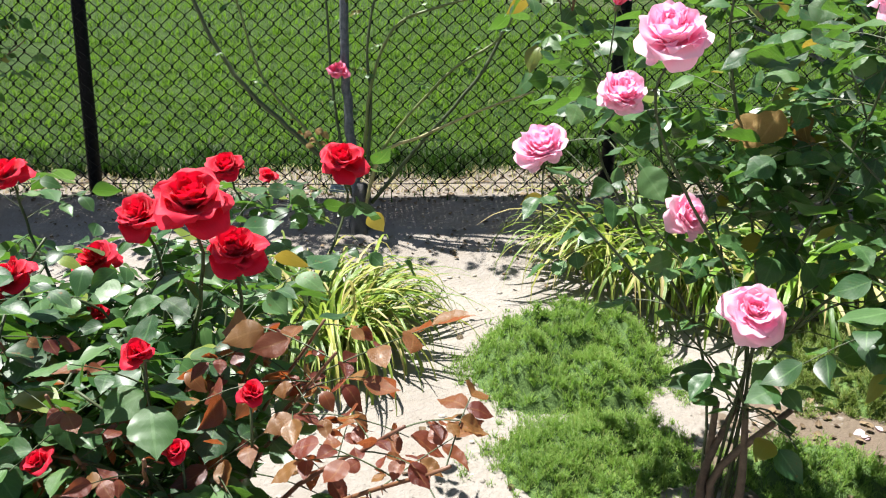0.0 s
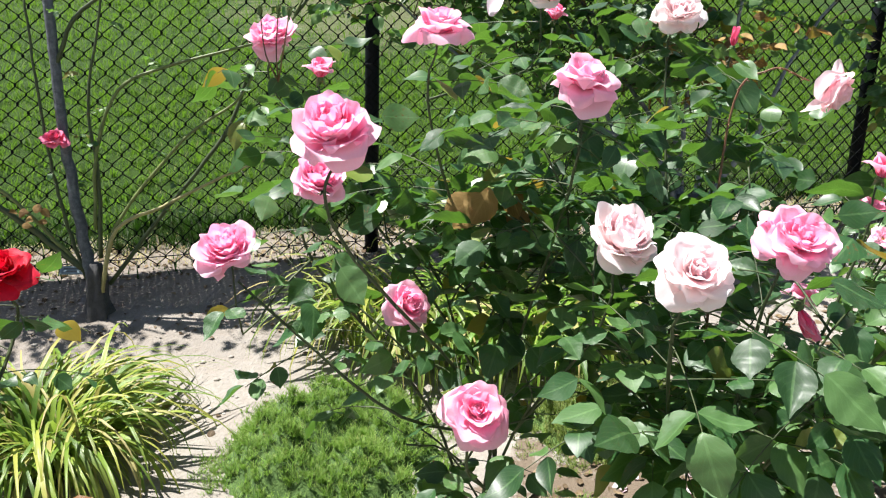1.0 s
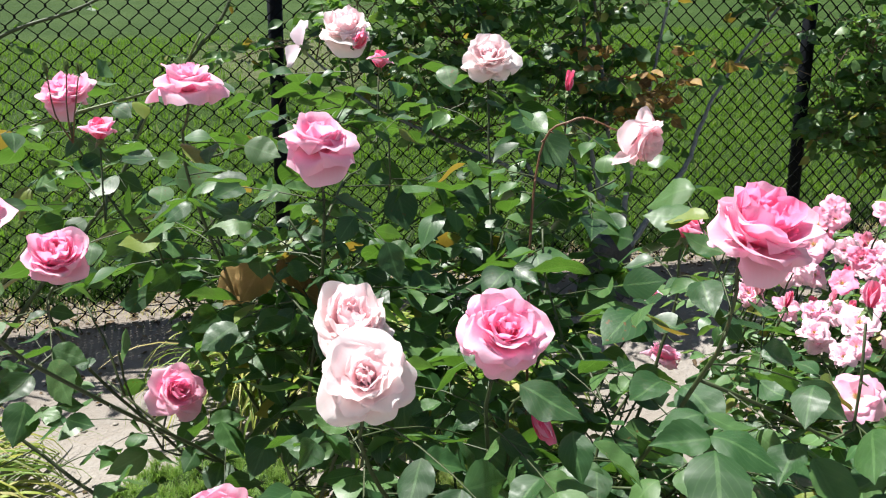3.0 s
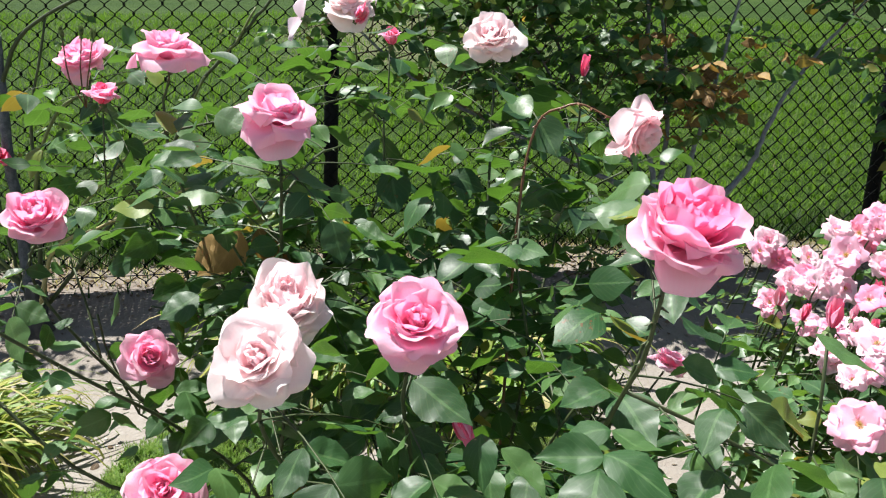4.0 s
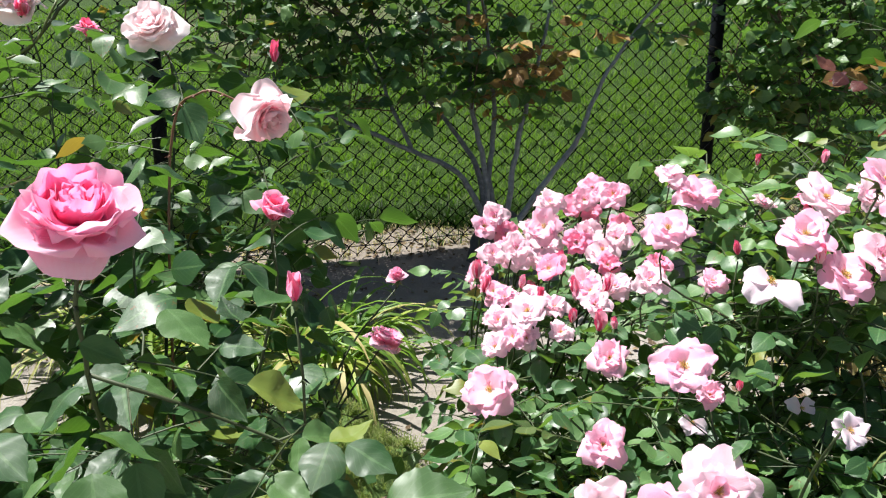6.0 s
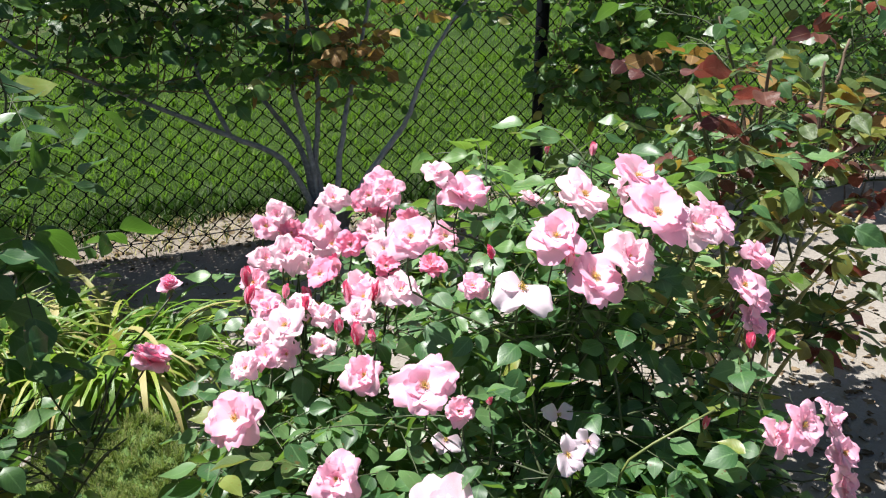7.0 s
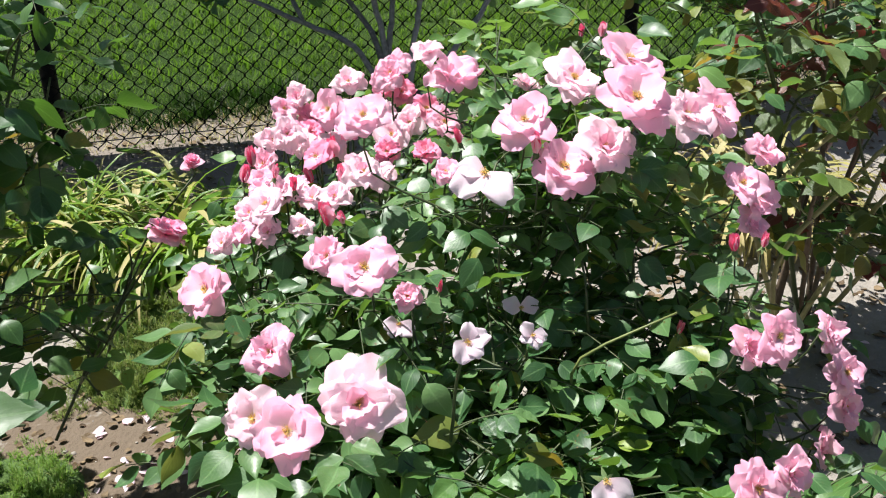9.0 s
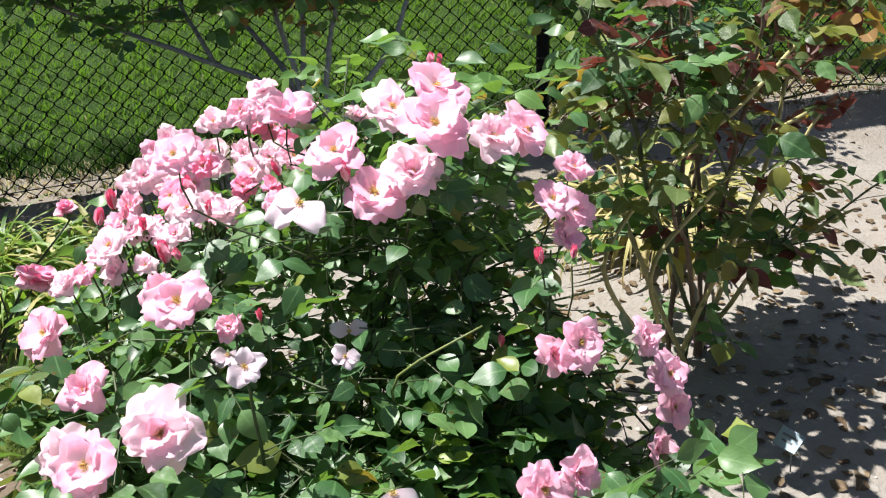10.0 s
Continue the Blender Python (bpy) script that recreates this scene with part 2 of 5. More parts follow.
M_LEAF_OLIVE = leaf_material("olive_leaf", (0.026, 0.055, 0.016), (0.052, 0.094, 0.028), (0.108, 0.152, 0.048), (0.28, 0.32, 0.06), 0.40, 0.28, 0.10)
M_LEAF_DEAD = leaf_material("dead_leaf", (0.10, 0.055, 0.022), (0.19, 0.11, 0.042), (0.32, 0.21, 0.075), (0.45, 0.26, 0.05), 0.6, 0.25, 0.1, spec=0.25)
M_LITTER = leaf_material("leaf_litter", (0.050, 0.034, 0.022), (0.105, 0.074, 0.046), (0.21, 0.155, 0.095), (0.20, 0.14, 0.07), 0.8, 0.1, 0.0, spec=0.15)
M_LEAF_FAR = leaf_material("climber_leaf", (0.012, 0.040, 0.014), (0.034, 0.092, 0.026), (0.115, 0.195, 0.060), (0.20, 0.42, 0.05), 0.36, 0.30, 0.05)
M_PINK_OUT = petal_material("pink_outer_petal", (0.97, 0.19, 0.41), (0.99, 0.42, 0.62), (1.0, 0.67, 0.80), (1.0, 0.56, 0.74), 0.52)
M_PINK_IN = petal_material("pink_inner_petal", (0.97, 0.12, 0.34), (0.99, 0.30, 0.52), (1.0, 0.57, 0.74), (1.0, 0.47, 0.67), 0.54)
M_VIVID = petal_material("vivid_inner_petal", (0.96, 0.05, 0.27), (0.98, 0.17, 0.43), (1.0, 0.45, 0.66), (1.0, 0.37, 0.60), 0.54)
M_PALE_OUT = petal_material("pale_outer_petal", (0.99, 0.64, 0.66), (1.0, 0.81, 0.82), (1.0, 0.92, 0.92), (1.0, 0.87, 0.87), 0.50, 0.06)
M_PALE_IN = petal_material("pale_inner_petal", (0.98, 0.46, 0.52), (0.99, 0.71, 0.74), (1.0, 0.88, 0.90), (1.0, 0.80, 0.82), 0.52)
M_BLUSH = petal_material("blush_petal", (0.98, 0.44, 0.54), (0.99, 0.66, 0.72), (1.0, 0.84, 0.86), (1.0, 0.76, 0.80), 0.52)
M_DEEP = petal_material("deep_pink_petal", (0.80, 0.03, 0.15), (0.90, 0.08, 0.24), (0.94, 0.28, 0.44), (1.0, 0.12, 0.28), 0.36)
M_CLUSTER = petal_material("cluster_petal", (1.0, 0.95, 0.93), (1.0, 0.74, 0.83), (0.98, 0.50, 0.68), (1.0, 0.64, 0.77), 0.44, 0.0, 0.22)
M_CLUSTER_PALE = petal_material("pale_cluster_petal", (1.0, 0.96, 0.95), (1.0, 0.86, 0.90), (1.0, 0.68, 0.79), (1.0, 0.79, 0.86), 0.44, 0.0, 0.3)
M_CLUSTER_IN = petal_material("cluster_inner_petal", (1.0, 0.88, 0.80), (0.98, 0.58, 0.70), (0.98, 0.60, 0.74), (1.0, 0.48, 0.65), 0.42)
M_CLUSTER_DEEP = petal_material("rosy_cluster_petal", (0.99, 0.80, 0.78), (0.96, 0.44, 0.60), (0.95, 0.36, 0.56), (1.0, 0.36, 0.54), 0.42, 0.0, 0.2)
M_FADED = petal_material("faded_petal", (0.82, 0.58, 0.66), (0.82, 0.68, 0.75), (0.83, 0.72, 0.79), (0.90, 0.70, 0.80), 0.38, 0.1)
M_RED = petal_material("red_petal", (0.26, 0.001, 0.010), (0.50, 0.002, 0.018), (0.65, 0.006, 0.040), (0.85, 0.005, 0.03), 0.36)
M_CANE = plain_material("green_cane", (0.028, 0.045, 0.013), (0.055, 0.075, 0.024), 45.0, 0.6)
M_CANE_PALE = plain_material("pale_green_cane", (0.20, 0.19, 0.075), (0.36, 0.32, 0.14), 35.0, 0.6)
M_CANE_GREEN = plain_material("light_green_shoot", (0.10, 0.13, 0.035), (0.18, 0.21, 0.06), 40.0, 0.55)
M_CANE_RED = plain_material("reddish_shoot", (0.10, 0.035, 0.022), (0.17, 0.085, 0.04), 45.0, 0.5)
M_CANE_OLD = plain_material("old_cane", (0.065, 0.045, 0.03), (0.17, 0.12, 0.08), 60.0, 0.85, bump=0.6)
M_BARK = plain_material("grey_bark", (0.075, 0.085, 0.098), (0.26, 0.275, 0.30), 55.0, 0.9, bump=0.8, dist=0.004)
M_STUMP = plain_material("dark_bark", (0.030, 0.029, 0.030), (0.085, 0.082, 0.082), 40.0, 0.95, bump=1.0, dist=0.008)
M_CALYX = plain_material("calyx", (0.06, 0.11, 0.03), (0.13, 0.19, 0.06), 80.0, 0.6, amount=0.15)
M_STAMEN = plain_material("stamens", (0.60, 0.36, 0.06), (0.80, 0.60, 0.18), 200.0, 0.7)
M_PAINT = plain_material("black_coated_steel", (0.003, 0.004, 0.006), (0.006, 0.008, 0.012), 25.0, 0.6, bump=0.05, spec=0.15)
M_WIRE = plain_material("black_vinyl_wire", (0.002, 0.003, 0.003), (0.005, 0.006, 0.006), 60.0, 0.6, bump=0.05, spec=0.12)
M_STONE = plain_material("pebbles", (0.16, 0.14, 0.12), (0.46, 0.42, 0.37), 70.0, 0.85, bump=0.4)
M_TAG = plain_material("tag_plate", (0.14, 0.20, 0.24), (0.24, 0.31, 0.35), 60.0, 0.4, 0.3, bump=0.1)
M_TAG_INK = plain_material("tag_print", (0.06, 0.07, 0.08), (0.10, 0.11, 0.12), 60.0, 0.6, bump=0.05)
M_TAGWIRE = plain_material("galvanised_wire", (0.30, 0.31, 0.32), (0.48, 0.48, 0.48), 90.0, 0.45, 0.8, bump=0.1)


# ---- mesh helpers ----
def smoothstep(a, b, x):
    t = min(1.0, max(0.0, (x - a) / (b - a)))
    return t * t * (3 - 2 * t)


PROFILE_Y = (-6.0, -2.0, 0.0, 1.0, 1.5, 2.0, 2.5, 2.9, 3.2, 3.6)
PROFILE_Z = (-0.32, -0.27, -0.19, -0.12, -0.075, -0.045, 0.005, 0.12, 0.19, 0.25)


def ground_z(x, y):
    """Height of the bank: it rises gently along the fence and behind it as a long lawn."""
    if y <= 3.6:
        z = sum(float(np.interp(y + d, PROFILE_Y, PROFILE_Z)) for d in (-0.2, -0.1, 0.0, 0.1, 0.2)) / 5
    else:
        z = 0.25 + 0.183 * (min(y, 55.0) - 3.6) + 0.02 * (min(max(y, 55.0), 70.0) - 55.0)
    z += 0.05 * math.exp(-((x - 1.80) ** 2 + (y - 2.98) ** 2) / 0.04)
    z += 0.063 * 4.0 * math.tanh(x / 4.0)
    near = 1 - smoothstep(3.0, 9.0, abs(x - 1.0)) * smoothstep(3.0, 9.0, abs(y - 1.5))
    if -1.5 < y < 3.6 and -4 < x < 6:
        z += near * 0.010 * noise.noise((x * 3.1, y * 3.1, 0.3)) + near * 0.004 * noise.noise((x * 11, y * 11, 1.7))
    return z


def build_mesh(name, verts, faces, uvs=None, mats=(), smooth=True, face_mats=None):
    """uvs: one pair for each vertex."""
    me = bpy.data.meshes.new(name)
    me.from_pydata([tuple(v) for v in verts] if not isinstance(verts, np.ndarray) else verts.tolist(), [], faces if isinstance(faces, list) else faces.tolist())
    if uvs is not None:
        layer = me.uv_layers.new(name="UVMap")
        idx = np.empty(len(me.loops), dtype=np.int32)
        me.loops.foreach_get("vertex_index", idx)
        layer.data.foreach_set("uv", np.asarray(uvs, dtype=np.float32)[idx].ravel())
    for m in mats:
        me.materials.append(m)
    if face_mats is not None:
        me.polygons.foreach_set("material_index", np.asarray(face_mats, dtype=np.int32))
    if smooth:
        me.polygons.foreach_set("use_smooth", np.ones(len(me.polygons), dtype=bool))
    me.update()
    return me


def empty_thing(name, at, label, category, group="", kind=""):
    ob = new(name)
    ob.empty_display_size = 0.05
    ob.location = at
    return tagged(ob, label, category, group, kind)


def part_of(name, mesh, parent, m=None, label="", kind=""):
    ob = new(name, mesh)
    ob.parent = parent
    if m is not None:
        ob.matrix_basis = m
    return tagged(ob, label, "", "", kind)


def frame_of(direction, up=(0, 0, 1), at=(0, 0, 0), roll=0.0):
    """Matrix with x along direction and z near up."""
    x = Vector(direction).normalized()
    u = Vector(up)
    if abs(x.dot(u.normalized())) > 0.98:
        u = Vector((0.3, 1, 0.1))
    y = u.cross(x).normalized()
    z = x.cross(y)
    m = Matrix(((x.x, y.x, z.x, at[0]), (x.y, y.y, z.y, at[1]), (x.z, y.z, z.z, at[2]), (0, 0, 0, 1)))
    return m @ Matrix.Rotation(roll, 4, 'X')


def axis_of(direction, at, spin=0.0):
    """Matrix with z along direction."""
    q = Vector(direction).to_track_quat('Z', 'Y').to_matrix().to_4x4()
    return Matrix.Translation(at) @ q @ Matrix.Rotation(spin, 4, 'Z')


def curve_points(pts, n):
    """Points along a smooth line through pts."""
    P = [Vector(p) for p in pts]
    P = [P[0] * 2 - P[1]] + P + [P[-1] * 2 - P[-2]]
    out = []
    segs = len(P) - 3
    for k in range(n + 1):
        s = k / n * segs
        i = min(int(s), segs - 1)
        t = s - i
        a, b, c, d = P[i:i + 4]
        out.append(0.5 * ((2 * b) + (c - a) * t + (2 * a - 5 * b + 4 * c - d) * t * t + (3 * b - a - 3 * c + d) * t ** 3))
    return out


class Soup:
    """Collects verts, faces and uvs for one joined mesh."""

    def __init__(self):
        self.v, self.f, self.uv, self.n = [], [], [], 0

    def add(self, verts, faces, uvs=None):
        verts = np.asarray(verts, dtype=float)
        self.v.append(verts)
        self.uv.append(np.zeros((len(verts), 2)) if uvs is None else np.asarray(uvs, dtype=float))
        k = self.n
        self.f.extend([tuple(i + k for i in f) for f in faces])
        self.n += len(verts)

    def tube(self, pts, r0, r1, sides=5, cap=True):
        n = len(pts)
        verts = []
        up = Vector((0.123, 0.31, 0.94))
        for i, p in enumerate(pts):
            d = (pts[min(i + 1, n - 1)] - pts[max(i - 1, 0)]).normalized()
            a = d.cross(up)
            a = a.normalized() if a.length > 1e-4 else Vector((1, 0, 0))
            b = d.cross(a)
            r = r0 + (r1 - r0) * i / (n - 1)
            for k in range(sides):
                w = 2 * math.pi * k / sides
                verts.append(p + a * (r * math.cos(w)) + b * (r * math.sin(w)))
        faces = [(i * sides + k, i * sides + (k + 1) % sides, (i + 1) * sides + (k + 1) % sides, (i + 1) * sides + k) for i in range(n - 1) for k in range(sides)]
        if cap:
            faces += [tuple(range(sides))[::-1], tuple((n - 1) * sides + k for k in range(sides))]
        self.add([tuple(v) for v in verts], faces)

    def mesh(self, name, mats, smooth=True):
        if not self.v:
            return None
        return build_mesh(name, np.concatenate(self.v), self.f, np.concatenate(self.uv), mats, smooth)


# ---- leaves ----
def leaf_arrays(width=0.62, fold=0.35, curl=0.25, teeth=0.05, tip=0.0, n=8, cross=5):
    """One leaflet of length 1 along x, base at the origin; z up: oval with a drawn-out tip, saw-edged, quilted between the veins."""
    verts, uvs = [], []
    for i in range(n + 1):
        u = i / n
        w = width / 2 * 3.2 * u ** 0.74 * (1 - u) ** (0.92 + 0.35 * u) * (1 + 0.10 * math.sin(3.1 * u)) if 0 < u < 1 else 0.0
        x = u - 0.10 * curl * u * u
        z = -curl * u * u * 0.55 + 0.05 * math.sin(u * 5 + tip * 3)
        for k in range(cross):
            s = -1 + 2 * k / (cross - 1)
            saw = teeth * (1 if i % 2 else -1) * (1 if n > 12 else 0.4) if abs(s) == 1 and 0 < i < n else 0.0
            quilt = 0.05 * w * math.sin(21 * u - 9 * abs(s) * w + tip * 5) * (1 if abs(s) > 0.2 and n > 12 else 0)
            lift = fold * abs(s) * w - 0.30 * w * s * s + 0.12 * w * abs(s) * math.sin(6 * u + 2.5 * s + tip * 7) + quilt
            verts.append((x + saw * 0.25, s * w * (1 + saw), z + lift))
            uvs.append((u, 0.5 + 0.5 * s))
    faces = [(i * cross + k, (i + 1) * cross + k, (i + 1) * cross + k + 1, i * cross + k + 1) for i in range(n) for k in range(cross - 1)]
    return np.array(verts), faces, uvs


LEAF_FORMS = ((0.68, 0.40, 0.35, 0.022, 0.1), (0.62, 0.65, 0.20, 0.022, 0.4), (0.74, 0.28, 0.60, 0.02, 0.7), (0.60, 0.85, 0.45, 0.022, 0.9), (0.68, 0.12, 0.85, 0.022, 0.3), (0.64, 0.50, -0.25, 0.022, 0.6))
LEAF_SHAPES = [leaf_arrays(*f, 10, 3) for f in LEAF_FORMS]
LEAF_FINE = [leaf_arrays(*f, 16, 5) for f in LEAF_FORMS]
LEAF_CACHE = {}


def leaf_mesh(shape, mat):
    key = (shape, mat.name)
    if key not in LEAF_CACHE:
        LEAF_CACHE[key] = build_mesh("leaf", *LEAF_FINE[shape], (mat,))
    return LEAF_CACHE[key]


VIEWPOINTS = ((0.05, 0.0, 0.96), (0.28, 0.23, 1.05), (0.50, 0.22, 1.06), (0.80, 0.26, 1.06), (1.06, 0.17, 1.07), (1.40, 0.24, 1.09), (1.60, 0.12, 1.06))


class Plant:
    """Gathers the canes, leaves and flowers of one bush, then links them under it."""

    def __init__(self, name, base, label, category, leaf=M_LEAF, size=0.055, cane=M_CANE, cane_r=0.004, group=""):
        self.base = Vector((base[0], base[1], ground_z(base[0], base[1]) - 0.01))
        self.thing = empty_thing(name, self.base, label, category, group)
        self.leaf, self.size, self.cane_mat, self.cane_r = leaf, size, cane, cane_r
        self.leaves = []
        self.twigs = Soup()
        self.stalks = []
        self.clear = 1.2
        self.tumble = 0.78
        self.nodes = []
        self.rooted = 0
        self.blooms = []

    def local(self, p):
        return Vector(p) - self.base

    def cane(self, pts, r0=None, r1=None, mat=None, sides=6, leaves=True, start=0.35, spacing=0.05, scale=1.0, thorns=True, leaf=None, end=0.96):
        """A cane through world points, with leaves along its upper part."""
        r0 = r0 or self.cane_r * 1.2
        r1 = r1 or self.cane_r * 0.55
        P = [self.local(p) for p in pts]
        length = sum((b - a).length for a, b in zip(P, P[1:]))
        n = max(6, int(length / 0.045))
        line = curve_points(P, n)
        for i, p in enumerate(line[1:-1]):
            p += Vector((uni(-1, 1), uni(-1, 1), uni(-0.5, 0.5))) * min(0.004, 0.35 * r0)
        s = Soup()
        s.tube(line, r0, r1, sides)
        if thorns:
            for k in range(int(length / 0.03)):
                i = rng.randrange(1, n)
                a = uni(0, 6.28)
                d = Vector((math.cos(a), math.sin(a), -0.2))
                p = line[i]
                r = r0 + (r1 - r0) * i / n
                s.tube([p + d * r * 0.8, p + d * (r + 0.006) + Vector((0, 0, -0.002))], 0.0016, 0.0002, 3)
        part_of("cane", s.mesh("cane", (mat or self.cane_mat,)), self.thing)
        self.nodes += [(line[i] + self.base, r0 + (r1 - r0) * i / n) for i in range(int(n * 0.3), int(n * 0.85))]
        if leaves:
            dist = start * length
            a = uni(0, 6.28)
            while dist < end * length:
                f = dist / length * n
                i = min(int(f), n - 1)
                p = line[i].lerp(line[i + 1], f - i)
                a += 2.4 + uni(-0.4, 0.4)
                self.compound(p, a, scale * uni(0.75, 1.15), leaf=leaf)
                dist += spacing * uni(0.7, 1.4)
        return line

    def fork_near(self, tip, reach=0.42):
        """A place on the canes from which a shoot to tip may spring, and the cane's radius there."""
        best, cost = None, 1e9
        for p, r in self.nodes:
            if p.z < tip[2] - 0.04:
                d = (p - Vector(tip)).length
                c = abs(d - 0.17) + uni(0, 0.12) + max(0.0, 0.06 - (tip[2] - p.z))
                if d < reach and c < cost:
                    best, cost = (p, r), c
        return best

    def compound(self, p, azimuth, scale=1.0, lift=None, leaf=None, count=None):
        """A leaf of three, five or seven leaflets at the local point p."""
        e = radians(uni(-15, 40)) if lift is None else lift
        d = Vector((math.cos(azimuth) * math.cos(e), math.sin(azimuth) * math.cos(e), math.sin(e)))
        count = count or rng.choice((3, 5, 5, 5, 7))
        L = self.size * scale
        stalk = L * (0.7 + 0.32 * count)
        droop = Vector((0, 0, -uni(0.05, 0.35)))
        line = [p + d * (stalk * t) + droop * (stalk * t * t) for t in (0, 0.25, 0.5, 0.75, 1.0)]
        self.stalks.append(line)
        mat = leaf or self.leaf
        tilt = uni(-0.35, 0.35)

        def put(q, direction, k):
            up = Vector((uni(-1, 1) * self.tumble, uni(-1, 1) * self.tumble, 1.0))
            m = frame_of(direction, up, q, tilt + uni(-0.45, 0.45)) @ Matrix.Diagonal((L * k, L * k, L * k, 1))
            self.leaves.append((m, rng.randrange(len(LEAF_SHAPES)), mat))

        tang = (line[-1] - line[-2]).normalized()
        put(line[-1], tang + Vector((0, 0, uni(-0.4, 0.2))), uni(0.95, 1.15))
        side = Vector((-d.y, d.x, 0)).normalized()
        for j in range((count - 1) // 2):
            q = line[-1].lerp(line[0], 0.18 + 0.30 * j)
            for s in (-1, 1):
                put(q, tang * 0.45 + side * s + Vector((0, 0, uni(-0.4, 0.25))), uni(0.72, 1.0) * (1 - 0.12 * j))

    def single(self, at, direction, size, mat=None, up=(0, 0, 1), shape=None, roll=0.0):
        m = frame_of(direction, up, self.local(at), roll) @ Matrix.Diagonal((size, size, size, 1))
        self.leaves.append((m, rng.randrange(len(LEAF_SHAPES)) if shape is None else shape, mat or self.leaf))

    def hides(self, leaf):
        """Whether a leaf hangs before a bloom's face, seen from the path."""
        m = leaf[0]
        return self.before_bloom(m.translation + m.to_3x3() @ Vector((0.5, 0, 0)))

    def before_bloom(self, p):
        for at, r in self.blooms:
            for way in [(self.local(eye) - at).normalized() for eye in VIEWPOINTS] + [to_sun]:
                s = (p - at).dot(way)
                if -0.2 * r < s < 0.5 and (p - at - way * s).length < r * self.clear:
                    return True
        return False

    def close(self, singles=300, eye=(0.9, 0.1, 1.0)):
        """Links the leaves: the nearest to the walk one by one, the rest joined."""
        near = self.local(eye)
        self.leaves = [l for l in self.leaves if not self.hides(l)]
        self.leaves.sort(key=lambda l: (l[0].translation - near).length)
        for m, shape, mat in self.leaves[:singles]:
            part_of("leaf", leaf_mesh(shape, mat), self.thing, m)
        groups = {}
        for m, shape, mat in self.leaves[singles:]:
            groups.setdefault(mat.name, (Soup(), mat))[0].add(*leaf_world(m, shape))
        for soup, mat in groups.values():
            part_of("foliage", soup.mesh("foliage", (mat,)), self.thing, None, "", "stuff")
        for line in self.stalks:
            if not self.before_bloom(line[-1]) and not self.before_bloom(line[2]):
                self.twigs.tube(line, 0.0012, 0.0007, 3, False)
        tw = self.twigs.mesh("stalk_tangle", (self.cane_mat,))
        if tw:
            part_of("stalk_tangle", tw, self.thing, None, "", "stuff")


def leaf_world(m, shape):
    v, f, uv = LEAF_SHAPES[shape]
    a = np.array(m)
    return v @ a[:3, :3].T + a[:3, 3], f, uv


# ---- flowers ----
def petal_arrays(length, width, foot_angle, rim_angle, cup, ruffle=0.05, reflex=0.0, notch=0.0, seed=0.0, foot=0.02, nu=8, nv=10, scallop=0.0):
    """One petal standing at +x of the flower's axis z. Angles in degrees from the axis."""
    verts, uvs = [], []
    r, z = foot, 0.0
    line = []
    for i in range(nu + 1):
        u = i / nu
        th = radians(foot_angle + (rim_angle - foot_angle) * u ** 1.2)
        if i:
            r += length / nu * math.sin(th)
            z += length / nu * math.cos(th)
        line.append((r, z, th))

    def along(u):
        s = min(max(u, 0.0), 1.0) * nu
        i = min(int(s), nu - 1)
        t = s - i
        p, q = line[i], line[i + 1]
        return tuple(p[n] + (q[n] - p[n]) * t for n in range(3))

    for i in range(nu + 1):
        u = i / nu
        w = width * (0.30 + 0.70 * math.sin(min(1.0, u / 0.62) * math.pi / 2)) * (1.0 if u < 0.62 else 1 - 0.16 * ((u - 0.62) / 0.38) ** 2)
        for k in range(nv + 1):
            v = -1 + 2 * k / nv
            dip = 0.06 * v * v + 0.38 * abs(v) ** 3.4 + notch * (1 - min(1.0, abs(v) * 2.2)) ** 2 + 0.028 * math.sin(5 * v + seed * 31) + scallop * abs(math.sin(4.2 * v + seed * 13))
            pr, pz, th = along(u * (1 - dip * u))
            phi = v * w / max(cup, 1e-3)
            t = cup * math.sin(phi)
            inw = cup * (1 - math.cos(phi))
            rim = max(0.0, u - 0.68) / 0.32
            back = reflex * (0.45 * v * v * u * u + 0.9 * rim * rim) * length
            rough = ruffle * length * u * u * (math.sin(3.4 * v + seed * 9) + 0.45 * math.sin(6.5 * v + seed * 23 + 2 * u) + 0.55 * rim * math.sin(8 * v + seed * 41))
            nr, nz = math.cos(th), -math.sin(th)
            verts.append((pr + (back + rough - inw) * nr, t, pz + (back + rough - inw) * nz - back * 0.5))
            uvs.append((u, 0.5 + 0.5 * v))
    m = nv + 1
    faces = [(i * m + k, i * m + k + 1, (i + 1) * m + k + 1, (i + 1) * m + k) for i in range(nu) for k in range(nv)]
    return np.array(verts), faces, uvs


PETAL_CACHE = {}


def petal_mesh(key, mat, *args, **kw):
    k = (key, mat.name)
    if k not in PETAL_CACHE:
        PETAL_CACHE[k] = build_mesh("petal", *petal_arrays(*args, **kw), (mat,))
    return PETAL_CACHE[k]


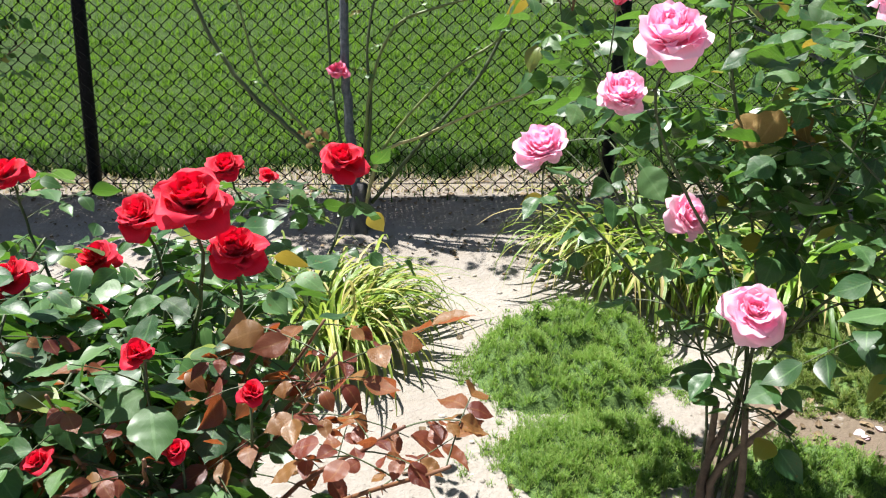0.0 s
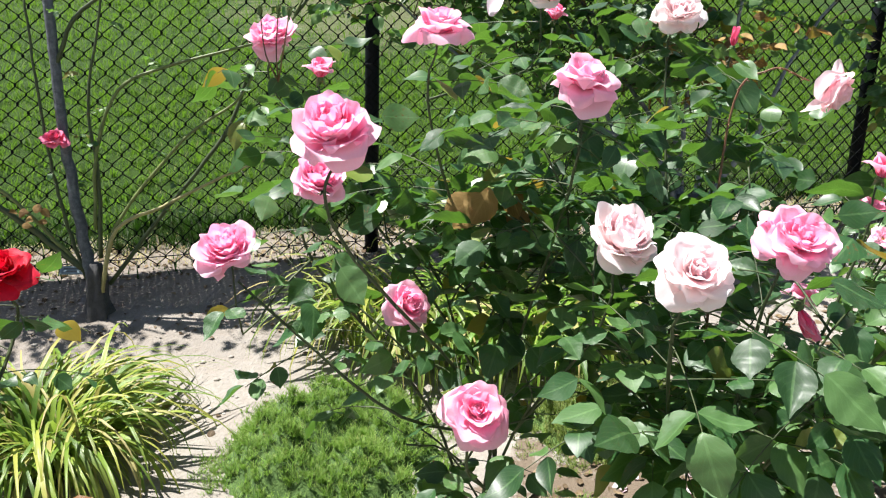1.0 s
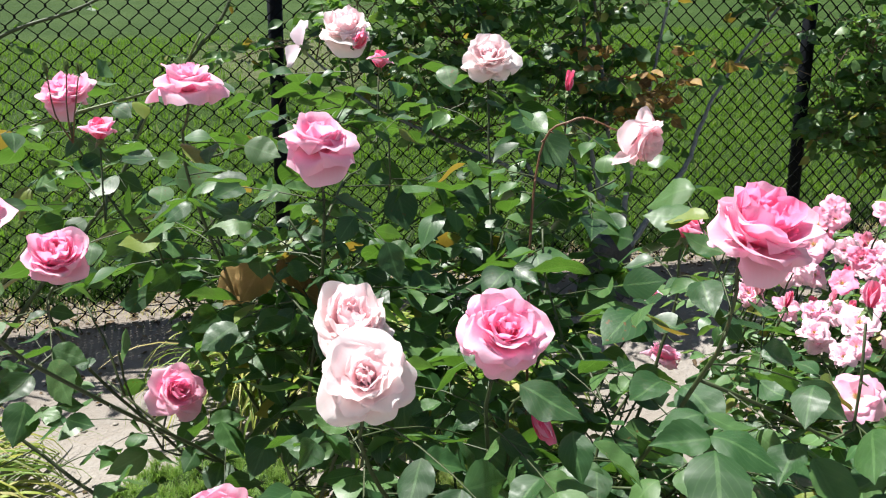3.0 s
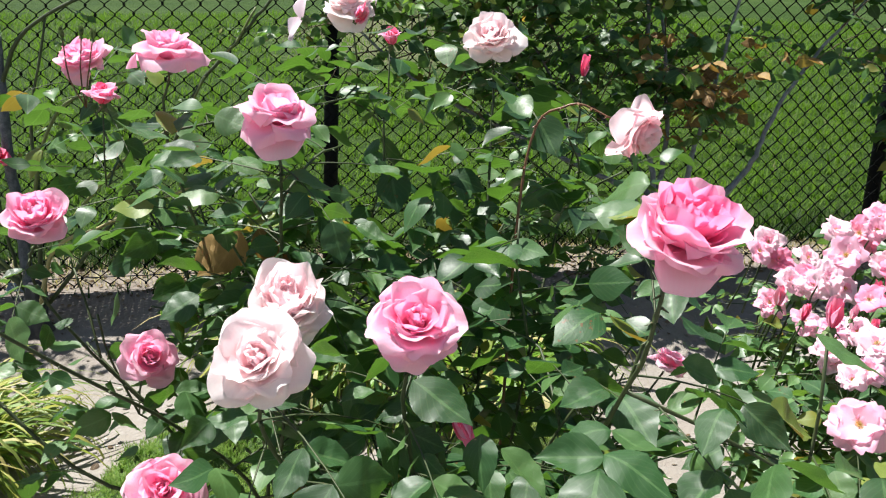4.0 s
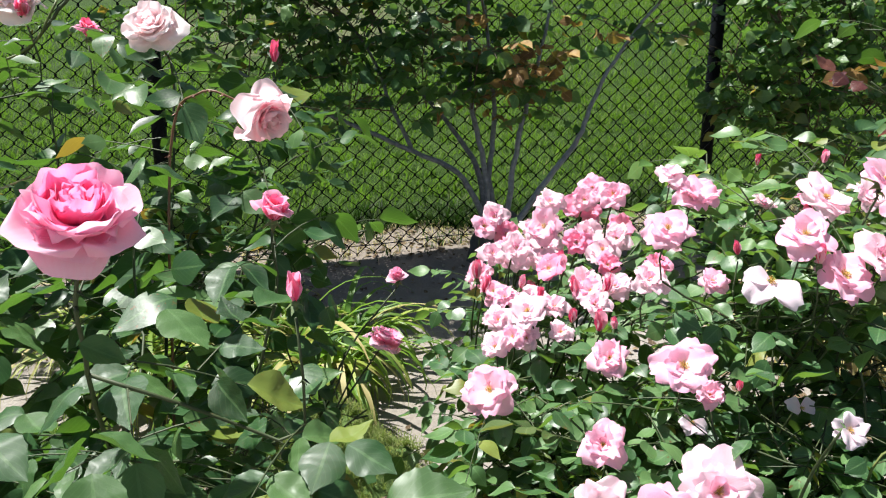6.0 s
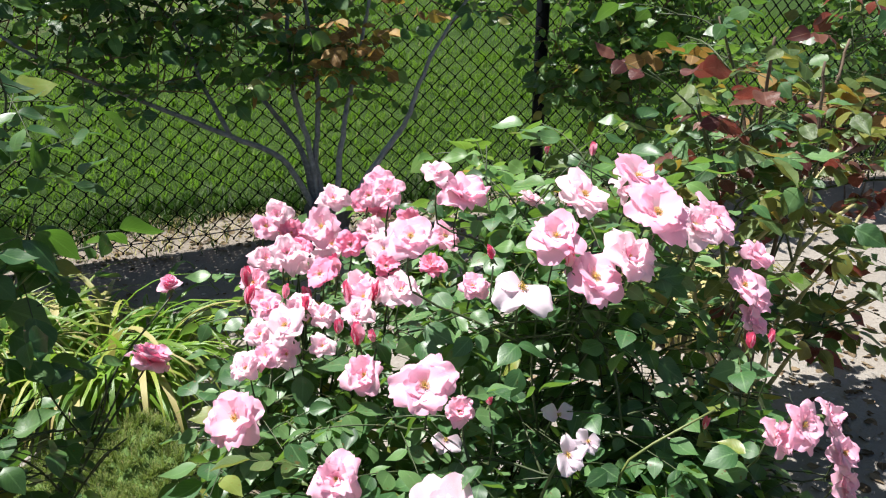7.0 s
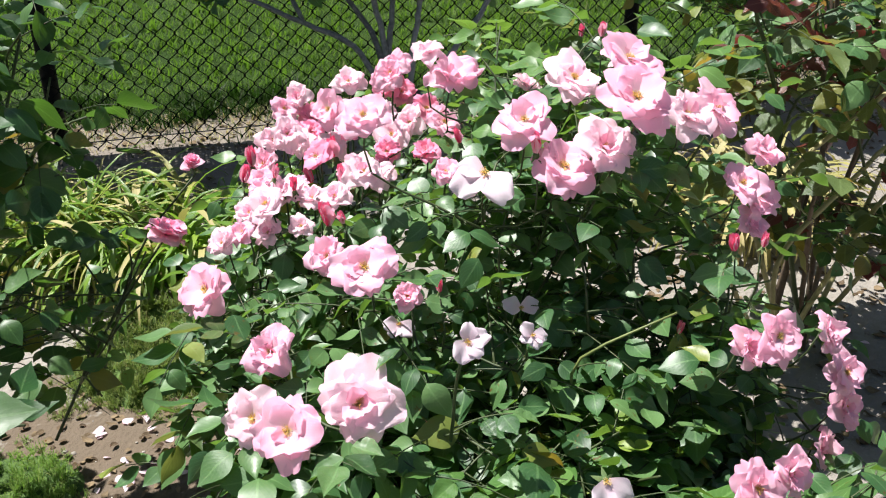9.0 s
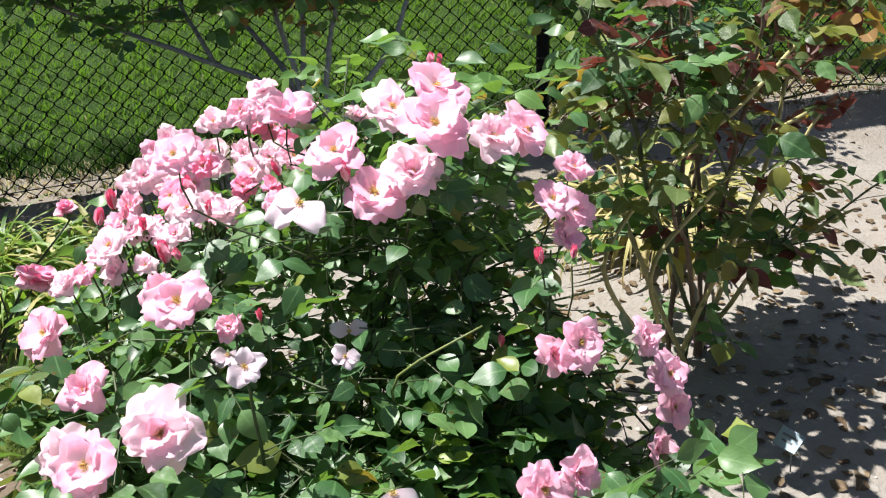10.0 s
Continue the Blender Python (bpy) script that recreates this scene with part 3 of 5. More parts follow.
def calyx_mesh(length=0.35):
    """Swollen hip under the flower with five sepals, for a flower of radius 1."""
    if "calyx" in PETAL_CACHE:
        return PETAL_CACHE["calyx"]
    s = Soup()
    prof = [(-0.36, 0.05), (-0.30, 0.11), (-0.20, 0.16), (-0.10, 0.17), (-0.02, 0.14), (0.02, 0.05)]
    verts = [(r * math.cos(a * 1.0472), r * math.sin(a * 1.0472), z) for z, r in prof for a in range(6)]
    s.add(verts, [(i * 6 + k, i * 6 + (k + 1) % 6, (i + 1) * 6 + (k + 1) % 6, (i + 1) * 6 + k) for i in range(len(prof) - 1) for k in range(6)])
    for k in range(5):
        v, f, uv = leaf_arrays(0.30, 0.2, 0.5, 0.02, 0.2, 4)
        a = 1.2566 * k + 0.2
        m = np.array(axis_of((0, 0, 1), (0.10 * math.cos(a), 0.10 * math.sin(a), -0.06), a) @ Matrix.Rotation(radians(15), 4, 'Y') @ Matrix.Diagonal((0.62, 0.62, 0.62, 1)))
        s.add(v @ m[:3, :3].T + m[:3, 3], f, uv)
    PETAL_CACHE["calyx"] = s.mesh("calyx", (M_CALYX,))
    return PETAL_CACHE["calyx"]


def stamen_mesh():
    if "stamens" in PETAL_CACHE:
        return PETAL_CACHE["stamens"]
    s = Soup()
    g = random.Random(5)
    for k in range(46):
        a, e = g.uniform(0, 6.28), g.uniform(0.25, 1.25)
        l = g.uniform(0.10, 0.19)
        d = Vector((math.cos(a) * math.cos(e), math.sin(a) * math.cos(e), math.sin(e)))
        p = Vector((d.x * 0.03, d.y * 0.03, 0.04))
        s.tube([p, p + d * l * 0.8], 0.005, 0.005, 3, False)
        s.tube([p + d * (l * 0.8 - 0.010), p + d * (l * 0.8 + 0.016)], 0.011, 0.007, 4)
    PETAL_CACHE["stamens"] = s.mesh("stamen_tuft", (M_STAMEN,))
    return PETAL_CACHE["stamens"]


# For each kind: rings from the middle outwards: count, length, half width, foot angle, rim angle, cup, ruffle, reflex, notch, inner material
FULL_ROSE = ((5, 0.50, 0.20, 8, -16, 0.15, 0.12, 0.0, 0.0, 1), (6, 0.64, 0.30, 26, -6, 0.24, 0.14, 0.0, 0.0, 1), (7, 0.78, 0.42, 44, 8, 0.36, 0.13, 0.03, 0.03, 1), (7, 0.94, 0.56, 60, 24, 0.56, 0.10, 0.06, 0.03, 0), (6, 1.06, 0.70, 74, 46, 0.80, 0.09, 0.10, 0.03, 0), (5, 1.12, 0.78, 90, 84, 1.0, 0.09, 0.12, 0.03, 0), (4, 1.10, 0.76, 102, 118, 1.0, 0.09, 0.10, 0.03, 0))
CUP_ROSE = ((5, 0.62, 0.22, 6, -16, 0.17, 0.11, 0.0, 0.0, 1), (6, 0.72, 0.32, 22, -8, 0.27, 0.12, 0.0, 0.0, 1), (7, 0.84, 0.44, 40, 0, 0.40, 0.11, 0.03, 0.02, 1), (6, 0.98, 0.60, 58, 14, 0.58, 0.09, 0.08, 0.02, 0), (5, 1.10, 0.74, 76, 40, 0.78, 0.08, 0.12, 0.02, 0), (4, 1.12, 0.78, 94, 96, 0.95, 0.08, 0.12, 0.02, 0))
GLOBE_ROSE = ((5, 0.80, 0.24, 12, -10, 0.17, 0.13, 0.0, 0.0, 1), (7, 0.92, 0.34, 34, -10, 0.26, 0.14, 0.0, 0.0, 1), (8, 1.00, 0.42, 54, -8, 0.34, 0.13, 0.02, 0.02, 1), (7, 1.10, 0.54, 72, -6, 0.46, 0.10, 0.04, 0.02, 1), (6, 1.16, 0.68, 86, 0, 0.60, 0.07, 0.07, 0.0, 0), (5, 1.20, 0.80, 96, 20, 0.78, 0.07, 0.10, 0.0, 0), (4, 1.10, 0.84, 104, 56, 0.90, 0.07, 0.12, 0.0, 0), (3, 0.92, 0.80, 114, 128, 0.95, 0.07, 0.10, 0.0, 0))
URN_ROSE = ((5, 0.72, 0.20, 6, -12, 0.16, 0.07, 0.0, 0.0, 1), (6, 0.80, 0.32, 18, -6, 0.27, 0.08, 0.0, 0.0, 1), (6, 0.88, 0.44, 32, 2, 0.40, 0.08, 0.04, 0.0, 0), (6, 0.98, 0.58, 48, 16, 0.56, 0.07, 0.12, 0.0, 0), (5, 1.06, 0.70, 64, 48, 0.72, 0.08, 0.18, 0.0, 0), (4, 1.12, 0.76, 82, 88, 0.85, 0.09, 0.18, 0.0, 0), (2, 0.90, 0.74, 106, 128, 0.9, 0.08, 0.08, 0.0, 0))
BUD = ((3, 1.00, 0.18, 3, -7, 0.14, 0.02, 0.0, 0.0, 1), (4, 1.04, 0.28, 12, -10, 0.21, 0.03, 0.02, 0.0, 1), (3, 0.98, 0.34, 20, -10, 0.27, 0.03, 0.06, 0.0, 0))
HALF_BUD = ((3, 0.80, 0.26, 3, -8, 0.22, 0.03, 0.0, 0.0, 1), (5, 0.90, 0.42, 10, 2, 0.36, 0.05, 0.04, 0.0, 1), (4, 0.96, 0.58, 22, 20, 0.56, 0.06, 0.10, 0.0, 0), (3, 0.95, 0.58, 40, 74, 0.70, 0.07, 0.12, 0.0, 0))
OPEN_CLUSTER = ((3, 0.46, 0.24, 46, 66, 0.8, 0.10, 0.0, 0.06, 1), (6, 0.76, 0.42, 62, 72, 2.0, 0.055, 0.03, 0.06, 0), (8, 1.02, 0.48, 80, 92, 2.8, 0.058, 0.03, 0.08, 0))
CUP_CLUSTER = ((3, 0.46, 0.26, 28, 40, 0.5, 0.14, 0.0, 0.06, 1), (6, 0.84, 0.42, 46, 54, 1.1, 0.10, 0.04, 0.08, 0), (6, 1.02, 0.48, 66, 90, 1.5, 0.11, 0.07, 0.09, 0))
FADED_CLUSTER = ((5, 1.0, 0.50, 66, 92, 1.0, 0.10, 0.06, 0.10, 0),)


def flower(plant, kind, at, axis, radius, outer, inner, stamens=False, name="flower", label="", gaps=0.0, spin=None, flare=0.0, loose=1.0):
    """A flower under its plant: calyx > petals, stamens."""
    m = axis_of(axis, plant.local(at), uni(0, 6.28) if spin is None else spin)
    head = part_of(name, calyx_mesh(), plant.thing, m @ Matrix.Diagonal((radius, radius, radius, 1)), label)
    plant.blooms.append((plant.local(at), radius if name == "flower" else radius * 0.5))
    turn = 0.0
    for j, (count, L, W, fa, ra, cup, ruf, ref, notch, inside) in enumerate(kind):
        mat = inner if inside else outer
        turn += uni(0.3, 1.2)
        for k in range(count):
            if gaps and rng.random() < gaps:
                continue
            seed = (k + 3 * j) % 3
            key = (kind, j, seed)
            if stamens:
                data = petal_mesh(key, mat, L, W, fa, ra + seed * 5 - 5, cup, ruf, ref, notch, seed * 0.37 + j * 0.11, scallop=0.055)
            else:
                data = petal_mesh(key, mat, L, W, fa, ra + seed * 5 - 5, cup, ruf * 0.55, ref, notch, seed * 0.37 + j * 0.11, nu=10, nv=14)
            a = turn + 6.2832 * k / count + uni(-0.28, 0.28)
            s = uni(0.80, 1.14)
            pm = Matrix.Rotation(a, 4, 'Z') @ Matrix.Rotation(radians(uni(-9, 11) * loose + flare), 4, 'Y') @ Matrix.Rotation(radians(uni(-10, 10) * loose), 4, 'X') @ Matrix.Diagonal((s, s * uni(0.9, 1.1), s, 1))
            part_of("petal", data, head, pm).cycles.shadow_terminator_geometry_offset = 0.12
    if stamens:
        part_of("stamen_tuft", stamen_mesh(), head, None, "yellow stamen tuft")
    return head


# ---- ground ----
def build_ground():
    xs = np.unique(np.concatenate([np.linspace(-400, -30, 8), np.linspace(-30, -4, 14), np.linspace(-4, 6, 101), np.linspace(6, 34, 14), np.linspace(34, 400, 8)]))
    ys = np.unique(np.concatenate([np.linspace(-300, -8, 8), np.linspace(-8, -1.5, 12), np.linspace(-1.5, 3.6, 52), np.linspace(3.6, 14, 28), np.linspace(14, 60, 24), np.linspace(60, 420, 8)]))
    verts = [(x, y, ground_z(x, y)) for y in ys for x in xs]
    w = len(xs)
    faces, mats = [], []
    for j in range(len(ys) - 1):
        for i in range(w - 1):
            faces.append((j * w + i, j * w + i + 1, (j + 1) * w + i + 1, (j + 1) * w + i))
            mats.append(1 if ys[j] > 3.55 else 0)
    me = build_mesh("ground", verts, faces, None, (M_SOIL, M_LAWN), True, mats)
    return tagged(new("ground", me), "bank of pale dusty soil with a green lawn rising behind the fence", "ground", "", "structure")


ground = build_ground()


def blades_mesh(name, spots, mat, wide, curve=0.5, segs=2):
    """Many thin blades; spots: rows of x, y, z, height, azimuth, lean."""
    S = np.asarray(spots, dtype=float)
    n = len(S)
    az, lean, h = S[:, 4], S[:, 5], S[:, 3]
    side = np.stack([-np.sin(az), np.cos(az), np.zeros(n)], 1)
    out = np.stack([np.cos(az), np.sin(az), np.zeros(n)], 1)
    rows, uvs = [], []
    for k in range(segs + 1):
        u = k / segs
        c = S[:, :3] + out * (h * lean * u * (1 - curve + curve * u))[:, None]
        c[:, 2] += h * u * np.sqrt(np.maximum(0.05, 1 - (lean * u) ** 2 * 0.8))
        w = (wide * h * (1 - u) if wide > 0 else np.full(n, -wide) * (1 - u ** 2))[:, None] * 0.5
        if k < segs:
            rows += [c - side * w, c + side * w]
            uvs += [(u, 0.0), (u, 1.0)]
        else:
            rows.append(c)
            uvs.append((1.0, 0.5))
    m = len(rows)
    V = np.stack(rows, 1).reshape(-1, 3)
    UV = np.tile(np.array(uvs), (n, 1))
    base = (np.arange(n) * m)[:, None]
    F = []
    for k in range(segs):
        a = 2 * k
        if k < segs - 1:
            F += (base + np.array([[a, a + 1, a + 3, a + 2]])).tolist()
        else:
            F += (base + np.array([[a, a + 1, a + 2]])).tolist()
    return build_mesh(name, V, F, UV, (mat,))


def build_lawn():
    g = np.random.RandomState(3)

    def field(n, x0, x1, y0, y1, h0, h1):
        x = g.uniform(x0, x1, n)
        y = g.uniform(y0, y1, n)
        z = np.array([ground_z(a, b) for a, b in zip(x, y)]) - 0.004
        return np.stack([x, y, z, g.uniform(h0, h1, n), g.uniform(0, 6.28, n), g.uniform(0.45, 1.0, n)], 1)

    def off_patch(f):
        d = ((f[:, 0] - 1.2) / 1.9) ** 2 + ((f[:, 1] - 10.5) / 3.0) ** 2
        return f[(d > 1.0) | (g.rand(len(f)) < 0.22)]

    def clumped(f, scale, least):
        """Thins and shortens the blades between the clumps."""
        d = np.array([0.65 * noise.noise((a * scale, b * scale * 0.8, 0.7)) + 0.35 * noise.noise((a * scale * 2.7, b * scale * 2.2, 4.1)) for a, b in f[:, :2]])
        d = np.clip(0.5 + 1.1 * d, 0.0, 1.0)
        f[:, 3] *= 0.55 + 0.75 * d
        return f[g.rand(len(f)) < least + (1 - least) * d]

    near = clumped(field(120000, -3.4, 6.0, 3.62, 6.4, 0.025, 0.070), 9.0, 0.25)
    tufts = clumped(field(90000, -5, 9, 6.2, 13.0, 0.05, 0.11), 5.0, 0.3)
    me = blades_mesh("lawn_grass", near, M_GRASS, 0.20)
    tagged(new("lawn_grass", me), "short mown lawn grass, bright green in the sun", "grass", "", "stuff")
    me = blades_mesh("lawn_grass", off_patch(tufts), M_GRASS, 0.16)
    tagged(new("lawn_grass", me), "short mown lawn grass higher up the bank", "grass", "", "stuff")
    # uncut edge grass, coloured dark to stand for its own shade
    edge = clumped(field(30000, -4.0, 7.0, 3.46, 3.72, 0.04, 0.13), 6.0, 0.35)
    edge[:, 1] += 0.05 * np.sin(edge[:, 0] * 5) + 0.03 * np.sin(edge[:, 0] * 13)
    me = blades_mesh("lawn_edge_grass", edge, M_EDGE_SHADED, 0.09)
    tagged(new("lawn_edge_grass", me), "long uncut grass along the lawn's edge behind the fence, shade painted into its colour", "grass", "", "stuff")
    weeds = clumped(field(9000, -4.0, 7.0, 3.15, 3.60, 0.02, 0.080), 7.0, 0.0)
    me = blades_mesh("stray_grass", weeds, M_EDGE_SHADED, 0.10)
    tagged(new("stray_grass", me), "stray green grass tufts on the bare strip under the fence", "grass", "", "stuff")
    dry = field(9000, -4.0, 7.4, 3.22, 3.60, 0.02, 0.07)
    dry[:, 5] = 0.95
    me = blades_mesh("dry_grass", dry, M_STRAW, 0.08)
    tagged(new("dry_grass", me), "sparse dry straw on the bare strip at the fence", "grass", "", "stuff")


build_lawn()


# ---- fence ----
FENCE_Y, FENCE_X0, BAY, FENCE_TOP = 3.206, -1.742, 2.302, 1.75
POST_X = [FENCE_X0 + BAY * k for k in range(-1, 5)]


def fence_foot(x):
    return ground_z(x, FENCE_Y) + 0.025


def build_fence():
    fence = empty_thing("chain_link_fence", (POST_X[0], FENCE_Y, fence_foot(POST_X[0])), "black vinyl-coated chain link fence on round steel posts", "fence", "", "structure")
    o = Vector(fence.location)
    for x in POST_X:
        s = Soup()
        z = fence_foot(x)
        s.tube([Vector((x, FENCE_Y + 0.035, z - 0.12)) - o, Vector((x, FENCE_Y + 0.035, z + 0.8)) - o, Vector((x, FENCE_Y + 0.035, z + FENCE_TOP)) - o], 0.0285, 0.0285, 20)
        top = Vector((x, FENCE_Y + 0.035, z + FENCE_TOP)) - o
        s.tube([top, top + Vector((0, 0, 0.03)), top + Vector((0, 0, 0.045))], 0.033, 0.012, 16)
        post = part_of("post", s.mesh("post", (M_PAINT,)), fence)
        for h in (0.28, 0.75, 1.25, 1.65):
            t = Soup()
            c = Vector((x, FENCE_Y + 0.035, z + h)) - o
            ring = [c + Vector((0.031 * math.cos(a), 0.031 * math.sin(a), 0)) for a in np.linspace(0, 6.28, 13)]
            t.tube(ring, 0.0022, 0.0022, 4)
            part_of("wire_tie", t.mesh("wire_tie", (M_WIRE,)), post)
    p = 0.0685
    for x0, x1 in zip(POST_X, POST_X[1:]):
        V, F = [], []
        count = int(round((x1 - x0) / (p / 2)))
        step = (x1 - x0) / count
        rows = int((FENCE_TOP - 0.02) / (p / 2))
        for k in range(count):
            sag = [0.0016 * math.sin(k * 1.7 + j * 0.9) for j in range(rows + 1)]
            r, hook = 0.0032, 0.0038
            for j in range(rows + 1):
                x = x0 + (k + (j + k) % 2) * step + sag[j]
                y = FENCE_Y + (0.0028 if (j + k) % 2 else -0.0028) + 0.006 * math.sin(x * 2.2 + j * 0.05)
                for dz in (-hook, hook):
                    z = fence_foot(x) + j * p / 2 + dz
                    b = len(V)
                    for dx, dy in ((-r, -r), (r, -r), (0.0, r * 1.3)):
                        V.append((x + dx - o.x, y + dy - o.y, z - o.z))
                    if j or dz > 0:
                        F += [(b - 3 + q, b - 3 + (q + 1) % 3, b + (q + 1) % 3, b + q) for q in range(3)]
        part_of("chain_link_mesh", build_mesh("chain_link_mesh", V, F, None, (M_WIRE,), False), fence, None, "black diamond wire mesh", "stuff")
        for h, r in ((0.03, 0.0022), (FENCE_TOP - 0.02, 0.0205)):
            s = Soup()
            n = 8
            s.tube([Vector((x0 + (x1 - x0) * i / n, FENCE_Y + 0.012 + (0.02 if h > 1 else 0), fence_foot(x0 + (x1 - x0) * i / n) + h)) - o for i in range(n + 1)], r, r, 8)
            part_of("top_rail" if h > 1 else "tension_wire", s.mesh("rail", (M_PAINT,)), fence)


build_fence()


# ---- main pink hybrid tea roses ----
def stem_to(plant, at, axis, bend=0.3, neck=0.05, r1=None, start=0.35, spacing=0.05, scale=1.0, mat=None, leaf=None, root=0.05, end=0.94):
    """A cane from the bush's foot to just under a flower at a place, arriving along its axis."""
    b = plant.base + Vector((uni(-root, root), uni(-root, root), 0.0))
    plant.rooted += 1
    spring = plant.fork_near(at) if plant.rooted > 6 else None
    t = Vector(at) - Vector(axis).normalized() * neck * 0.35
    low = t - Vector(axis).normalized() * neck - Vector((0, 0, neck * 1.5))
    mid = b.lerp(low, 0.5)
    flat = Vector((low.x - b.x, low.y - b.y, 0))
    mid -= flat * (0.5 - bend) * 0.6
    mid += Vector((uni(-0.03, 0.03), uni(-0.03, 0.03), 0.02))
    if spring:
        b, r0 = spring[0], max(0.0022, spring[1] * 0.8)
        mid = b.lerp(low, 0.5) + Vector((uni(-0.01, 0.01), uni(-0.01, 0.01), 0.0))
        start = 0.12
    else:
        r0 = None
    return plant.cane([b, mid, low, t], r0, min(r0 * 0.8, plant.cane_r * 0.5) if r0 else r1, mat, leaves=True, start=start, spacing=spacing, scale=scale, leaf=leaf, end=end)


pink_a = Plant("rose_bush", (0.56, 1.36), "tall pink hybrid tea rose bush with glossy dark leaves", "rose bush", M_LEAF, 0.063, M_CANE, 0.0030, "pink rose bushes")
# place, axis, radius, form, colour: 0 pink, 1 pale, 2 deep
PINK_A = (
    (0.264, 0.987, 0.938, -0.15, -0.50, 0.85, 0.043, GLOBE_ROSE, 0),
    (0.258, 1.295, 0.833, 0.15, -0.55, 0.80, 0.040, GLOBE_ROSE, 0),
    (0.441, 1.307, 1.060, 0.05, -0.28, 0.95, 0.045, URN_ROSE, 0),
    (0.609, 1.128, 0.990, 0.00, -0.36, 0.93, 0.047, URN_ROSE, 0),
    (0.630, 1.021, 0.797, 0.10, -0.50, 0.85, 0.046, GLOBE_ROSE, 1),
    (0.470, 1.105, 0.530, -0.05, -0.70, 0.70, 0.045, FULL_ROSE, 0),
    (0.128, 1.209, 0.749, -0.20, -0.45, 0.85, 0.040, GLOBE_ROSE, 0),
    (0.396, 1.307, 0.626, 0.40, -0.60, 0.45, 0.041, CUP_ROSE, 0),
    (0.190, 1.704, 1.050, -0.25, -0.45, 0.80, 0.044, GLOBE_ROSE, 0),
    (0.274, 1.539, 0.985, 0.10, -0.20, 1.00, 0.040, HALF_BUD, 2),
    (0.679, 1.539, 1.156, -0.10, -0.45, 0.90, 0.042, GLOBE_ROSE, 1),
    (0.750, 1.659, 1.107, 0.10, -0.20, 1.00, 0.034, HALF_BUD, 2),
)
COLOURS = ((M_PINK_OUT, M_PINK_IN), (M_PALE_OUT, M_PALE_IN), (M_PINK_IN, M_DEEP), (M_PINK_OUT, M_VIVID))
COLOUR_WORDS = ("pink", "pale blush", "deep pink", "large vivid pink")


def bloom_row(plant, row, **kw):
    x, y, z, ax, ay, az, r, form, col = row
    outer, inner = COLOURS[col]
    if x > 1.2:
        plant.cane([(x - 0.22, y - 0.10, 0.22), (x - 0.12, y - 0.04, z - 0.16), (x - 0.02 * ax, y, z - 0.012)], 0.0030, 0.0018, spacing=0.05, end=0.8)
    else:
        stem_to(plant, (x, y, z), (ax, ay, az), **kw)
    name = "bud" if form in (BUD, HALF_BUD) else "flower"
    flower(plant, form, (x, y, z), (ax, ay, az), r, outer, inner, loose=0.7, name=name, label=COLOUR_WORDS[col] + (" rosebud" if name == "bud" else " rose bloom"))


for row in PINK_A:
    bloom_row(pink_a, row, spacing=0.046, start=0.52 if row[2] > 0.76 else 0.78, bend=-0.15)
flower(pink_a, BUD, (0.690, 1.52, 1.135), (0.2, -0.6, 0.3), 0.042, *COLOURS[2], name="bud", label="deep pink rosebud")
for dx, dz in ((-0.02, 0.035), (0.012, 0.040), (0.032, 0.036)):
    at = Vector((0.19 + dx, 1.66, 1.055 + dz))
    pink_a.cane([(0.20, 1.67, 0.97), (0.19 + dx * 0.6, 1.66, 1.02), at], 0.0016, 0.0012, M_CANE_RED, 5, False, thorns=False)
    flower(pink_a, BUD, at, (dx * 4, -0.2, 1), 0.018, M_CALYX, M_CALYX, name="bud", label="brown withered bud")
flower(pink_a, FADED_CLUSTER, (0.60, 1.52, 1.135), (-0.8, -0.4, 0.3), 0.045, M_FADED, M_FADED, name="flower", label="withered white petals", gaps=0.6)


def leafy_shoots(plant, count, centre, radii, spacing=0.05, scale=1.0, leaf=None, start=0.35, root=0.05, shell=0.55, mat=None, r1=None, low=-0.9, ageing=0.025):
    """Flowerless shoots whose tips fill an ellipsoid."""
    for k in range(count):
        while True:
            d = Vector((uni(-1, 1), uni(-1, 1), uni(low, 1)))
            tip = Vector(centre) + Vector((d.x * radii[0], d.y * radii[1], d.z * radii[2]))
            if shell < d.length < 1 and (rng.random() < 0.05 or not any(plant.before_bloom(plant.local(plant.base.lerp(tip, f))) for f in (0.75, 0.88, 1.0))):
                break
        b = plant.base + Vector((uni(-root, root), uni(-root, root), 0.0))
        mid = b.lerp(tip, 0.55) + Vector((-(tip.x - b.x) * 0.12, -(tip.y - b.y) * 0.12, abs(tip.z - b.z) * 0.10 + 0.02))
        first, r0 = start, None
        spring = plant.fork_near(tip)
        if spring:
            b, r0 = spring[0], max(0.0020, min(spring[1] * 0.75, plant.cane_r))
            mid = b.lerp(tip, 0.5) + Vector((uni(-0.02, 0.02), uni(-0.02, 0.02), uni(0.0, 0.03)))
            first = 0.12
        choice = leaf[rng.randrange(len(leaf))] if isinstance(leaf, tuple) else leaf
        if rng.random() < ageing:
            choice = rng.choice((M_LEAF_OLIVE, M_LEAF_OLIVE, M_LEAF_FRESH, M_LEAF_FRESH))
        plant.cane([b, mid, tip], r0, r1, mat, 5, True, first, spacing, scale, leaf=choice)


